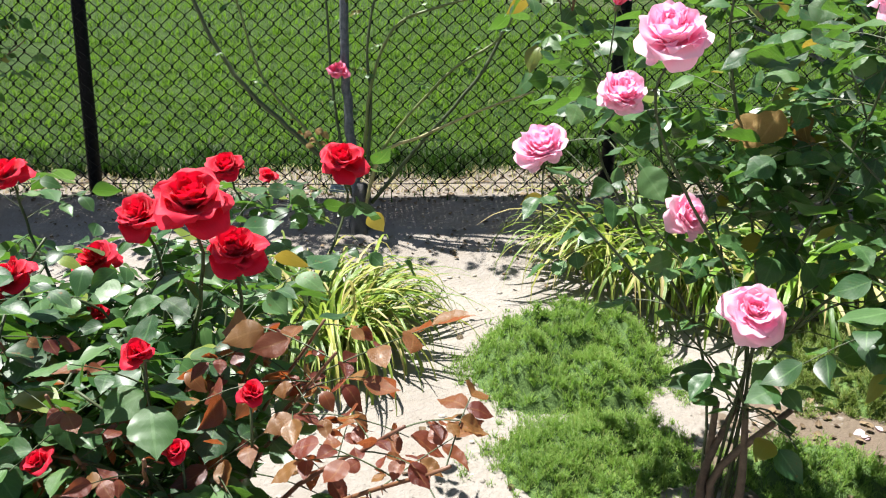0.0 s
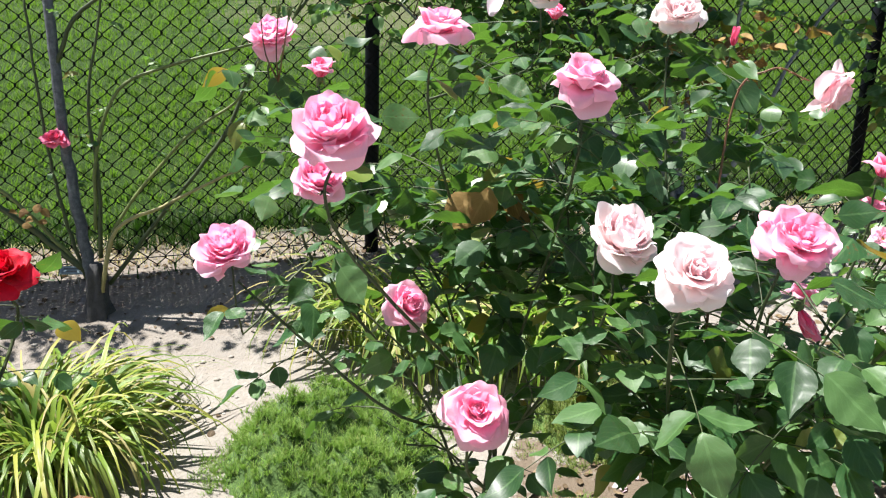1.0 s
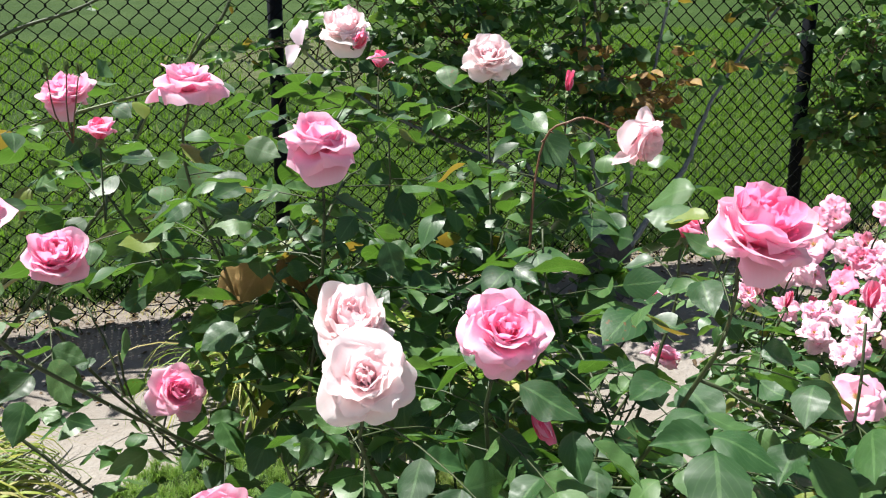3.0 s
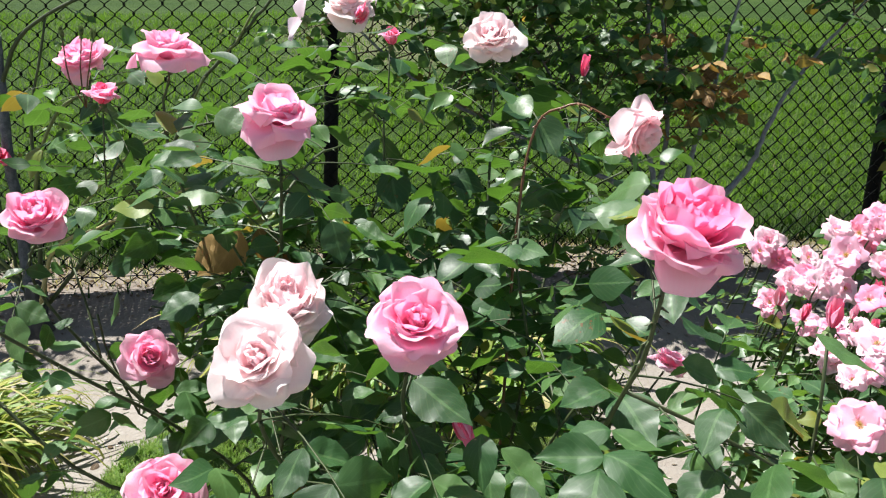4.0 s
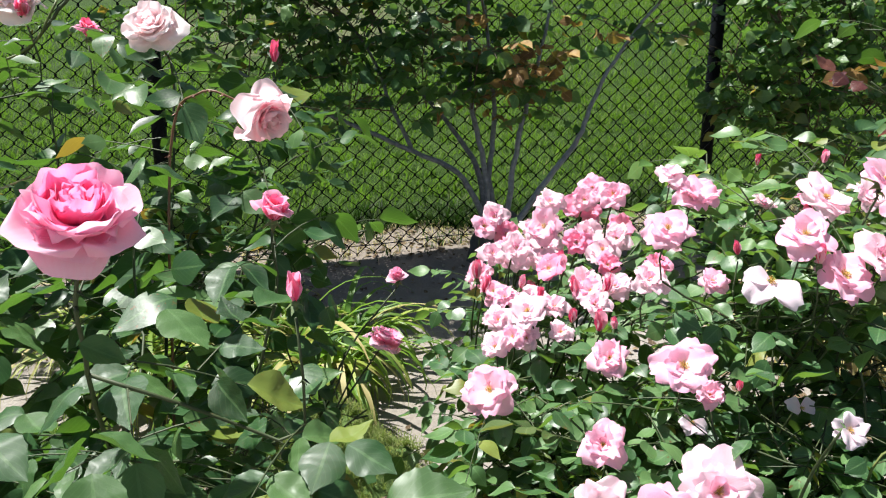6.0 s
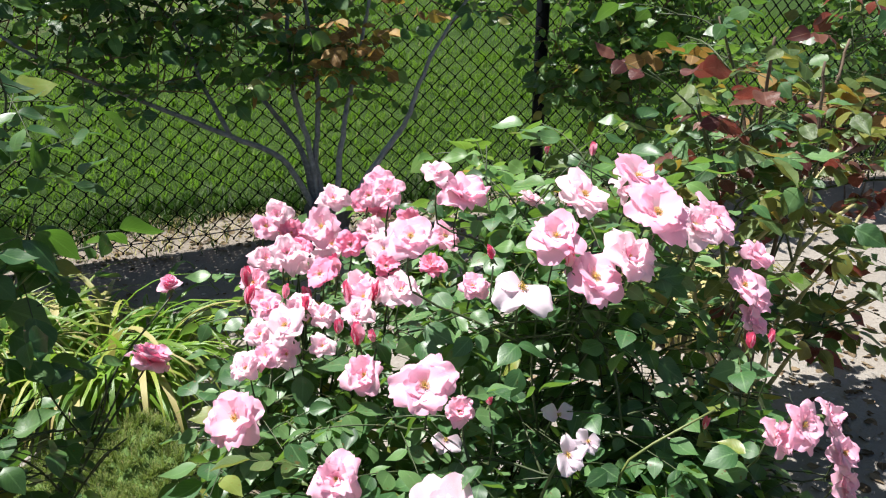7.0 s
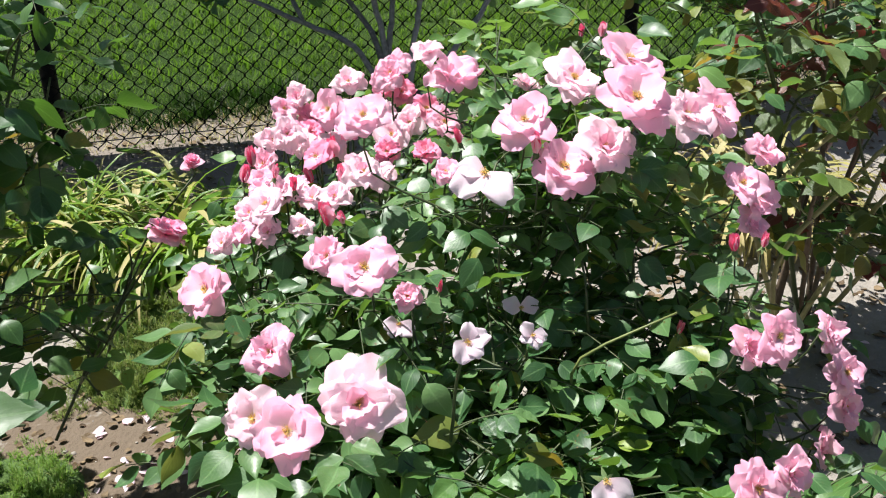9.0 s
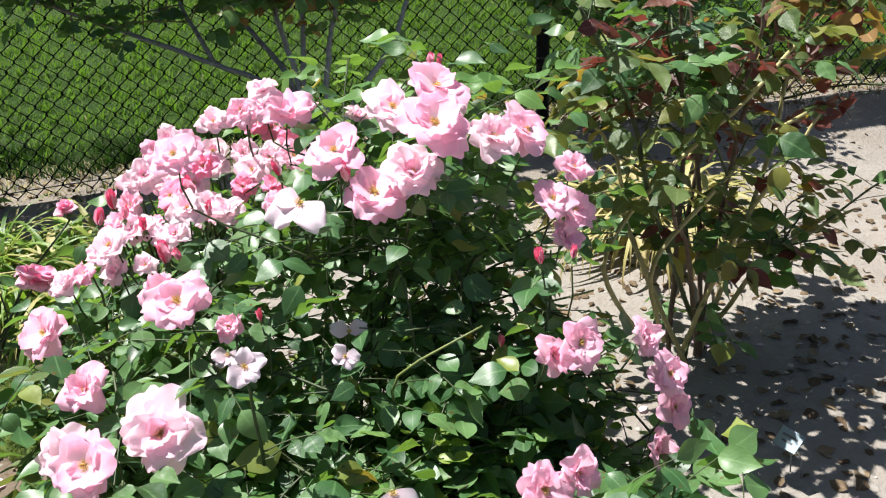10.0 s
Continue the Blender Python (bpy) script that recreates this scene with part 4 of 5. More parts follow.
leafy_shoots(pink_a, 21, (0.47, 1.33, 0.76), (0.28, 0.30, 0.20), 0.040, start=0.6, low=-0.7)
leafy_shoots(pink_a, 13, (0.62, 1.45, 0.86), (0.30, 0.22, 0.22), 0.042, start=0.58)
leafy_shoots(pink_a, 9, (0.58, 1.18, 0.42), (0.26, 0.16, 0.16), 0.045, start=0.5, shell=0.2)
for k in range(5):
    a = uni(0, 6.28)
    pink_a.single((0.545 + 0.03 * math.cos(a), 1.33 + 0.02 * math.sin(a), 0.80 + uni(-0.05, 0.05)), (math.cos(a), -0.4, -0.6), uni(0.055, 0.075), M_LEAF_DEAD, (0, -1, 0.4))
for k in range(4):
    s = Soup()
    b = Vector((0.02 * k - 0.03, uni(-0.03, 0.03), 0))
    s.tube(curve_points([b, b + Vector((uni(-0.05, 0.05), uni(-0.04, 0.02), 0.14)), b + Vector((uni(-0.12, 0.12), uni(-0.08, 0.04), 0.32))], 7), 0.011, 0.006, 8)
    part_of("cane", s.mesh("cane", (M_CANE_OLD,)), pink_a.thing, None, "old brown woody cane")
# the open side towards the path keeps only a few sprays
def thin(plant, out, share):
    plant.leaves = [l for l in plant.leaves if not out(l[0].translation + plant.base) or rng.random() < share]
    plant.stalks = [s for s in plant.stalks if not out(s[-1] + plant.base) or rng.random() < share]


# no leaf hangs over the low bloom at the front
def bare(plant, out):
    plant.leaves = [l for l in plant.leaves if not out(l[0].translation + plant.base)]
    plant.stalks = [s for s in plant.stalks if not out(s[-1] + plant.base)]


def over_low_bloom(p):
    return 0.36 < p.x < 0.56 and p.y < 1.07 and 0.52 < p.z < 0.74


thin(pink_a, lambda p: p.x < 0.40 and p.z < 0.73, 0.20)
thin(pink_a, lambda p: p.z < 0.56 and 0.42 < p.x < 0.80, 0.35)
pink_a.cane([(0.50, 1.25, 0.42), (0.36, 1.18, 0.50), (0.22, 1.19, 0.63), (0.14, 1.20, 0.71)], 0.0030, 0.0020, M_CANE, 6, True, 0.25, 0.045, 0.8, end=0.9)
thin(pink_a, lambda p: p.x < 0.19 and p.y < 1.1 and p.z > 0.84, 0.0)
bare(pink_a, over_low_bloom)
pink_a.close(300, (0.5, 0.1, 1.0))

pink_b = Plant("rose_bush", (0.90, 1.18), "pink hybrid tea rose bush with large open blooms and buds", "rose bush", M_LEAF, 0.064, M_CANE, 0.0030, "pink rose bushes")
PINK_B = (
    (0.628, 0.834, 0.810, -0.15, -0.75, 0.65, 0.039, FULL_ROSE, 1),
    (0.760, 0.858, 0.834, 0.02, -0.66, 0.75, 0.0425, FULL_ROSE, 0),
    (0.958, 0.776, 0.936, 0.20, -0.50, 0.84, 0.0450, GLOBE_ROSE, 3),
    (0.905, 1.442, 1.112, -0.20, -0.72, 0.62, 0.043, FULL_ROSE, 1),
    (1.084, 1.543, 1.064, 0.10, -0.10, 1.00, 0.034, BUD, 2),
    (1.093, 1.119, 0.868, 0.15, -0.20, 1.00, 0.038, HALF_BUD, 2),
    (1.125, 0.820, 0.852, 0.00, -0.10, 1.00, 0.028, BUD, 2),
    (0.805, 0.889, 0.745, 0.25, -0.35, -0.7, 0.036, BUD, 2),
    (1.266, 1.465, 0.560, 0.45, 0.05, 0.80, 0.035, CUP_ROSE, 0),
    (1.305, 1.600, 0.640, -0.10, -0.35, 0.95, 0.030, HALF_BUD, 0),
)
for row in PINK_B:
    bloom_row(pink_b, row, spacing=0.042, start=0.48)
# the nodding bloom on its arched stalk
pink_b.cane([pink_b.base, (0.92, 1.25, 0.45), (0.94, 1.30, 0.93), (0.99, 1.28, 1.02), (1.055, 1.262, 1.005)], 0.0028, 0.0014, M_CANE_RED, spacing=0.05, end=0.66)
flower(pink_b, CUP_ROSE, (1.080, 1.245, 0.995), (0.50, -0.55, -0.45), 0.044, M_BLUSH, M_BLUSH, label="nodding pale blush rose bloom")
leafy_shoots(pink_b, 16, (0.88, 1.05, 0.66), (0.33, 0.26, 0.16), 0.042, scale=1.05)
leafy_shoots(pink_b, 12, (0.92, 0.90, 0.56), (0.32, 0.18, 0.14), 0.042, scale=1.05, start=0.5)
leafy_shoots(pink_b, 18, (0.97, 1.36, 0.82), (0.28, 0.22, 0.20), 0.042, start=0.5)
leafy_shoots(pink_b, 12, (1.12, 1.42, 0.51), (0.13, 0.18, 0.10), 0.045, start=0.6, shell=0.2)
leafy_shoots(pink_b, 4, (1.15, 1.35, 0.45), (0.16, 0.15, 0.15), 0.045, start=0.45)
thin(pink_b, lambda p: p.x > 1.16 and p.z < 0.80, 0.12)
thin(pink_b, lambda p: p.x > 1.02 and 0.42 < p.z < 0.55, 0.3)
thin(pink_b, lambda p: p.x > 1.02 and p.z < 0.42, 0.5)
bare(pink_b, over_low_bloom)
pink_b.close(300, (0.9, 0.1, 1.0))

# ---- red rose ----
red = Plant("rose_bush", (-0.50, 1.05), "red rose bush with glossy leaves and bronze young shoots", "rose bush", M_LEAF, 0.055, M_CANE, 0.0040)
red.clear = 0.65
# place, radius, tilt to the side
RED = (
    (-0.35, 0.93, 0.70, 0.050, 0.1), (-0.31, 0.97, 0.62, 0.040, 0.2), (-0.25, 1.45, 0.66, 0.043, 0.1), (-0.46, 1.38, 0.65, 0.036, -0.1),
    (-0.39, 1.40, 0.63, 0.026, 0.3), (-0.48, 1.05, 0.64, 0.036, -0.2), (-0.85, 1.30, 0.63, 0.040, -0.2), (-0.66, 1.00, 0.55, 0.032, -0.3),
    (-0.64, 1.20, 0.51, 0.036, 0.0), (-0.22, 0.75, 0.52, 0.026, 0.2), (-0.35, 0.75, 0.56, 0.026, 0.0), (-0.29, 0.70, 0.47, 0.020, 0.0),
    (-0.45, 0.70, 0.44, 0.026, -0.2), (-0.59, 1.10, 0.45, 0.030, 0.0),
)
for x, y, z, r, tx in RED:
    ax = (tx, -0.45, 0.85)
    stem_to(red, (x, y, z), ax, spacing=0.05, root=0.06)
    flower(red, CUP_ROSE if r > 0.03 else HALF_BUD, (x, y, z), ax, r, M_RED, M_RED, label="red rose bloom")
leafy_shoots(red, 70, (-0.58, 0.98, 0.36), (0.36, 0.40, 0.26), 0.038, shell=0.2)
leafy_shoots(red, 40, (-0.85, 1.10, 0.30), (0.30, 0.35, 0.24), 0.038, shell=0.2)
leafy_shoots(red, 34, (-0.48, 0.74, 0.34), (0.27, 0.17, 0.18), 0.038, shell=0.2)
leafy_shoots(red, 36, (-0.62, 1.02, 0.50), (0.30, 0.36, 0.12), 0.036, scale=1.1, shell=0.1)
for tip, scale in (((-0.13, 0.80, 0.56), 1.15), ((-0.16, 0.78, 0.50), 0.9), ((-0.03, 0.66, 0.55), 0.8), ((0.02, 0.64, 0.52), 0.9), ((-0.17, 0.92, 0.55), 0.6), ((-0.36, 0.78, 0.54), 0.7), ((-0.24, 0.88, 0.54), 0.6), ((-0.45, 0.72, 0.52), 0.7), ((-0.40, 0.68, 0.47), 0.6), ((-0.56, 0.80, 0.55), 0.6), ((-0.30, 0.64, 0.50), 0.6)):
    red.cane([red.base, red.base.lerp(Vector(tip), 0.6) + Vector((0, 0, 0.05)), tip], None, None, M_CANE_RED, 5, True, 0.76, 0.045, scale * 0.9, leaf=M_LEAF_YOUNG, end=1.0)
red.close(300, (0.0, -0.1, 1.0))

# ---- pink cluster rose ----
cluster = Plant("rose_bush", (1.78, 1.26), "dense shrub rose covered in clusters of pink flowers", "rose bush", M_LEAF_B, 0.046, M_CANE, 0.0022)
# place, radius, form: 0 open, 1 cupped, 2 faded, 3 bud
CLUSTER_A = (
    (1.90, 0.98, 0.880, 0.046, 0), (1.82, 0.99, 0.800, 0.045, 0), (1.87, 0.99, 0.820, 0.038, 1), (1.87, 1.11, 0.880, 0.039, 0), (1.92, 1.06, 0.912, 0.040, 0),
    (2.03, 1.03, 0.850, 0.040, 0), (1.98, 1.01, 0.850, 0.036, 1), (1.73, 1.01, 0.790, 0.046, 2), (1.73, 1.23, 0.862, 0.042, 1), (1.70, 1.25, 0.895, 0.028, 1), (1.66, 1.38, 0.845, 0.030, 1), (1.59, 1.03, 0.860, 0.033, 0),
    (1.51, 1.62, 0.760, 0.034, 1), (1.49, 1.39, 0.750, 0.032, 1), (1.59, 1.07, 0.780, 0.028, 1), (1.46, 1.20, 0.700, 0.034, 0), (1.46, 1.20, 0.655, 0.026, 1),
    (1.40, 1.16, 0.660, 0.028, 1), (1.78, 1.02, 0.850, 0.036, 0), (1.95, 1.13, 0.875, 0.030, 1),
)
CLUSTER_B = (
    (1.38, 1.10, 0.620, 0.040, 0), (1.54, 1.07, 0.670, 0.032, 1), (1.58, 0.94, 0.710, 0.041, 0), (1.63, 0.96, 0.660, 0.022, 1), (1.47, 0.91, 0.630, 0.030, 1),
    (1.45, 0.86, 0.580, 0.037, 0), (1.49, 0.79, 0.610, 0.039, 0), (1.56, 0.81, 0.620, 0.046, 0), (2.05, 0.98, 0.770, 0.031, 0), (2.09, 1.00, 0.745, 0.031, 0),
    (2.09, 1.01, 0.800, 0.026, 1), (2.07, 0.98, 0.715, 0.025, 1), (2.03, 0.83, 0.640, 0.033, 0), (2.00, 0.84, 0.625, 0.028, 1), (2.19, 0.90, 0.533, 0.032, 0), (2.15, 0.90, 0.595, 0.028, 1), (2.18, 0.90, 0.415, 0.032, 1),
    (2.20, 0.90, 0.478, 0.034, 1), (1.60, 1.55, 0.800, 0.034, 1), (1.69, 1.56, 0.825, 0.032, 1), (1.66, 1.52, 0.810, 0.028, 1),
)
CLUSTER_C = (
    (1.56, 1.45, 0.775, 0.036, 0), (1.59, 1.36, 0.765, 0.028, 1), (1.47, 1.28, 0.712, 0.020, 3), (1.62, 0.98, 0.612, 0.022, 2), (1.667, 0.956, 0.664, 0.013, 3),
    (1.95, 1.23, 0.915, 0.018, 3), (2.01, 0.91, 0.712, 0.020, 3), (2.06, 0.93, 0.705, 0.016, 3), (1.79, 1.00, 0.815, 0.022, 3), (1.71, 1.06, 0.815, 0.018, 3),
    (1.783, 0.7, 0.582, 0.030, 2), (1.935, 0.69, 0.560, 0.036, 0), (1.975, 0.70, 0.565, 0.030, 1), (1.76, 0.88, 0.640, 0.020, 2), (1.96, 0.92, 0.600, 0.016, 3), (1.53, 1.50, 0.725, 0.026, 1), (1.50, 1.33, 0.68, 0.026, 1),
)
CLUSTER_D = []
for k in range(25):
    x, y = 1.45 + 0.27 * (k % 5) / 4 + uni(-0.03, 0.03), 1.25 + 0.34 * (k // 5) / 4 + uni(-0.04, 0.04)
    CLUSTER_D.append((x, y, 0.685 + 0.26 * (x - 1.43) + 0.10 * (y - 1.3) + uni(-0.03, 0.02), uni(0.026, 0.036), rng.choice((0, 1, 1))))
for k in range(16):
    x, y = 1.42 + uni(0, 0.2), 1.12 + uni(0, 0.3)
    CLUSTER_D.append((x, y, 0.665 + 0.26 * (x - 1.43) + uni(-0.03, 0.03), uni(0.018, 0.030), rng.choice((1, 1, 3, 3))))
CLUSTER_D += [(1.658, 0.751, 0.715, 0.024, 2), (1.773, 0.976, 0.623, 0.026, 2), (1.564, 1.112, 0.697, 0.015, 3), (1.70, 1.10, 0.765, 0.024, 1), (1.83, 1.20, 0.855, 0.022, 1), (1.88, 1.17, 0.86, 0.020, 1), (2.031, 1.540, 0.870, 0.022, 3)]
CLUSTER_D = tuple(CLUSTER_D)
SHORT = {(x, y, z, form) for x, y, z, r, form in CLUSTER_D}
cluster.clear = 0.9
HEART = Vector((1.76, 1.32, 0.42))
for x, y, z, r, form in CLUSTER_A + CLUSTER_B + CLUSTER_C + CLUSTER_D:
    out = (Vector((x, y, z)) - HEART).normalized()
    ax = out * 0.75 + Vector((uni(-0.25, 0.25), -0.45, 0.45))
    if y > 1.3:
        ax = Vector((out.x * 0.4 + uni(-0.5, 0.5), -0.6, uni(0.2, 0.9)))
        r *= 1.08
    if form == 3:
        ax = Vector((uni(-0.3, 0.3), -0.1, 1))
    r *= 1.04 if z > 0.78 and x > 1.7 and form < 2 else (0.90 if y > 1.15 else 0.98)
    if y > 1.25 or (x, y, z, form) in SHORT:
        t = Vector((x, y, z)) - Vector(ax).normalized() * 0.012
        cluster.cane([t + Vector((uni(-0.03, 0.03), uni(0.05, 0.09), -uni(0.13, 0.2))), t + Vector((0, 0.03, -0.06)), t], 0.0022, 0.0014, None, 5, True, 0.1, 0.05, 0.9, thorns=False, end=0.6)
    else:
        stem_to(cluster, (x, y, z), ax, spacing=0.040, scale=0.9, neck=0.03, start=0.55, root=0.05, end=0.86)
    if form == 3:
        flower(cluster, BUD, (x, y, z), ax, r * 1.2, M_CLUSTER_IN, M_DEEP, name="bud", label="deep pink bud")
    elif form == 2:
        flower(cluster, FADED_CLUSTER, (x, y, z), ax, r, M_FADED, M_FADED, True, label="faded white flower dropping its petals", gaps=0.3)
    else:
        flower(cluster, OPEN_CLUSTER if form == 0 else CUP_CLUSTER, (x, y, z), ax, r * 1.05, rng.choice((M_CLUSTER, M_CLUSTER, M_CLUSTER_PALE)) if y < 1.12 or r > 0.035 else rng.choice((M_CLUSTER, M_CLUSTER_PALE, M_CLUSTER_PALE, M_CLUSTER_DEEP)), M_CLUSTER_IN, True, label="semi-double pink flower with yellow stamens", loose=1.4)
leafy_shoots(cluster, 135, (1.74, 1.20, 0.42), (0.40, 0.42, 0.36), 0.033, start=0.45, shell=0.80, low=-0.5)
leafy_shoots(cluster, 8, (2.00, 1.16, 0.62), (0.20, 0.26, 0.18), 0.028, start=0.5, shell=0.2)
leafy_shoots(cluster, 28, (1.72, 1.02, 0.50), (0.36, 0.20, 0.16), 0.028, start=0.5, shell=0.2)
leafy_shoots(cluster, 90, (1.80, 0.88, 0.37), (0.40, 0.22, 0.11), 0.028, start=0.45, shell=0.3)
leafy_shoots(cluster, 26, (1.84, 1.34, 0.84), (0.28, 0.28, 0.10), 0.032, start=0.65, scale=1.15, leaf=(M_LEAF_FRESH, M_LEAF_B))
leafy_shoots(cluster, 70, (1.88, 0.80, 0.35), (0.36, 0.22, 0.10), 0.028, start=0.5, shell=0.2)
# fresh tips low in front; their paler green also stands for sunlit leaves
leafy_shoots(cluster, 60, (1.88, 0.74, 0.43), (0.36, 0.18, 0.08), 0.034, start=0.7, scale=1.3, shell=0.2, leaf=(M_LEAF_FRESH, M_LEAF_B, M_LEAF_B))
leafy_shoots(cluster, 34, (1.86, 0.76, 0.50), (0.28, 0.12, 0.06), 0.030, start=0.75, scale=1.2, shell=0.1, low=-0.2, leaf=(M_LEAF_FRESH, M_LEAF_B))
leafy_shoots(cluster, 26, (1.48, 0.98, 0.50), (0.16, 0.20, 0.14), 0.028, start=0.6)
for k in range(2):
    tip = Vector((1.90, 0.76, 0.53)) + Vector((uni(-0.10, 0.10), uni(-0.05, 0.08), uni(-0.06, 0.03)))
    cluster.cane([tip + Vector((uni(-0.05, 0.05), 0.12, -0.14)), tip + Vector((0, 0.05, -0.05)), tip], 0.0024, 0.0014, M_CANE, 5, True, 0.3, 0.045, 0.85, thorns=False, leaf=M_LEAF_LIME)
for k in range(3):
    foot = Vector((uni(1.70, 2.0), uni(0.86, 1.0), uni(0.40, 0.55)))
    cluster.cane([foot, foot + Vector((uni(0.0, 0.14), uni(-0.06, 0.02), uni(0.04, 0.10))), foot + Vector((uni(0.03, 0.15), uni(-0.10, 0.0), uni(0.08, 0.16)))], 0.0022, 0.0014, M_CANE_GREEN, 5, True, 0.4, 0.05, 1.0, thorns=False)
thin(cluster, lambda p: 1.68 < p.x < 1.98 and p.y < 1.05 and 0.60 < p.z < 0.76, 0.35)
cluster.close(300, (1.6, 0.2, 1.0))

# ---- maroon-leaved rose ----
maroon = Plant("rose_bush", (2.66, 1.66), "open rose bush with olive and maroon leaves on thorny canes", "rose bush", M_LEAF_OLIVE, 0.066, M_CANE, 0.0034)
MIXED = (M_LEAF_OLIVE, M_LEAF_MAROON, M_LEAF, M_LEAF_MAROON, M_LEAF, M_LEAF_B, M_LEAF_DEAD)
for tip in ((2.24, 1.36, 0.98), (2.48, 1.45, 1.10), (2.72, 1.55, 1.05), (2.90, 1.66, 1.10), (2.40, 1.30, 0.66), (2.86, 1.50, 0.72), (3.10, 1.78, 1.02), (2.62, 1.80, 1.15), (3.00, 1.52, 0.48), (2.30, 1.55, 0.80)):
    foot = maroon.base + Vector((uni(-0.10, 0.10), uni(-0.07, 0.07), 0.0))
    maroon.cane([foot, foot.lerp(Vector(tip), 0.45) + Vector((uni(-0.06, 0.06), uni(-0.06, 0.06), 0.08)), foot.lerp(Vector(tip), 0.75) + Vector((uni(-0.04, 0.04), uni(-0.04, 0.04), 0.03)), tip], 0.0068, 0.0032, rng.choice((M_CANE_PALE, M_CANE, M_CANE_OLD)), 7, True, 0.5, 0.07, leaf=rng.choice((M_LEAF, M_LEAF_OLIVE)))
for line in (((2.34, 1.44, 0.46), (2.50, 1.49, 0.63), (2.68, 1.52, 0.75), (2.82, 1.56, 0.86)), ((2.44, 1.42, 0.44), (2.58, 1.46, 0.57), (2.72, 1.50, 0.67), (2.84, 1.52, 0.72))):
    maroon.cane([maroon.base.lerp(Vector(line[0]), 0.5) - Vector((0.0, 0.0, 0.06)), *line], 0.0058, 0.0042, M_CANE_PALE, 7, True, 0.8, 0.08)
leafy_shoots(maroon, 6, (2.92, 1.66, 0.62), (0.34, 0.26, 0.30), 0.055, leaf=(M_LEAF_MAROON, M_LEAF, M_LEAF_MAROON, M_LEAF_B), start=0.5, shell=0.3)
leafy_shoots(maroon, 6, (2.86, 1.66, 0.34), (0.36, 0.20, 0.18), 0.050, leaf=(M_LEAF_OLIVE, M_LEAF_B, M_LEAF_B, M_LEAF), start=0.4, shell=0.2)
leafy_shoots(maroon, 9, (2.56, 1.64, 0.60), (0.38, 0.30, 0.30), 0.070, leaf=MIXED, start=0.4, shell=0.4)
leafy_shoots(maroon, 9, (2.40, 1.50, 0.95), (0.30, 0.22, 0.18), 0.045, leaf=(M_LEAF_MAROON, M_LEAF_B, M_LEAF_B, M_LEAF_MAROON, M_LEAF_OLIVE), start=0.6, shell=0.2)
leafy_shoots(maroon, 16, (2.62, 1.78, 0.98), (0.36, 0.24, 0.24), 0.050, leaf=MIXED, start=0.55, shell=0.2)
leafy_shoots(maroon, 15, (3.02, 1.80, 0.98), (0.42, 0.26, 0.32), 0.050, leaf=MIXED, start=0.5, shell=0.2)
maroon.close(300, (1.7, 0.2, 1.0))


# ---- climbers at the fence ----
def branch(plant, pts, r0, r1, mat=M_BARK, leaves=False, **kw):
    return plant.cane(pts, r0, r1, mat, 8, leaves, **kw)


climber = Plant("climbing_rose", (1.81, 2.97), "old climbing rose with grey forking branches against the fence", "rose bush", M_LEAF_FAR, 0.060, M_CANE_OLD, 0.0035, "climbing roses")
climber.tumble = 1.8


def stump_mesh(height, r0, r1, lobes=5):
    """A squat burl with a lobed, knobbly outline."""
    V, n, m = [], 28, 12
    for i in range(m + 1):
        u = i / m
        r = (r0 + (r1 - r0) * u) * (1 + 0.5 * (1 - u) ** 3) * (1.0 if u < 0.85 else 1 - 2.2 * (u - 0.85))
        for k in range(n):
            a = 6.2832 * k / n
            q = r * (1 + 0.13 * math.sin(lobes * a + 1.5 * u) + 0.30 * noise.noise((math.cos(a) * 2.2, math.sin(a) * 2.2, u * 3.0)))
            V.append((q * math.cos(a), q * math.sin(a), height * u - 0.04 * (1 - u)))
    F = [(i * n + k, i * n + (k + 1) % n, (i + 1) * n + (k + 1) % n, (i + 1) * n + k) for i in range(m) for k in range(n)]
    F.append(tuple(m * n + k for k in range(n)))
    return build_mesh("trunk", V, F, None, (M_STUMP,))


part_of("trunk", stump_mesh(0.50 - climber.base.z, 0.085, 0.078), climber.thing, Matrix.Translation((0.05, 0.02, 0)), "short dark gnarled trunk")
FORKED = (
    (((1.84, 2.98, 0.41), (1.70, 2.98, 0.65), (1.52, 3.00, 0.74), (1.20, 3.04, 0.88), (0.90, 3.08, 1.02), (0.62, 3.12, 1.25)), 0.0126, 0.0045),
    (((1.83, 3.00, 0.41), (1.77, 3.02, 0.68), (1.65, 3.04, 0.86), (1.48, 3.08, 1.06), (1.30, 3.12, 1.42)), 0.0133, 0.0045),
    (((1.84, 3.00, 0.41), (1.80, 3.02, 0.70), (1.75, 3.04, 0.95), (1.75, 3.08, 1.22), (1.72, 3.12, 1.55)), 0.0126, 0.0060),
    (((1.86, 3.00, 0.41), (1.83, 3.03, 0.64), (1.85, 3.05, 0.85), (1.83, 3.08, 1.10), (1.77, 3.12, 1.55)), 0.0133, 0.0053),
    (((1.88, 2.99, 0.41), (1.93, 3.00, 0.73), (1.96, 3.03, 0.86), (2.02, 3.06, 1.06), (2.12, 3.10, 1.50)), 0.0126, 0.0053),
    (((1.90, 2.98, 0.41), (2.07, 2.99, 0.64), (2.18, 3.01, 0.78), (2.25, 3.04, 0.93), (2.36, 3.08, 1.11), (2.62, 3.12, 1.42)), 0.0133, 0.0053),
    (((1.52, 3.00, 0.74), (1.44, 3.05, 0.92), (1.36, 3.10, 1.12), (1.10, 3.14, 1.45)), 0.0091, 0.0037),
)
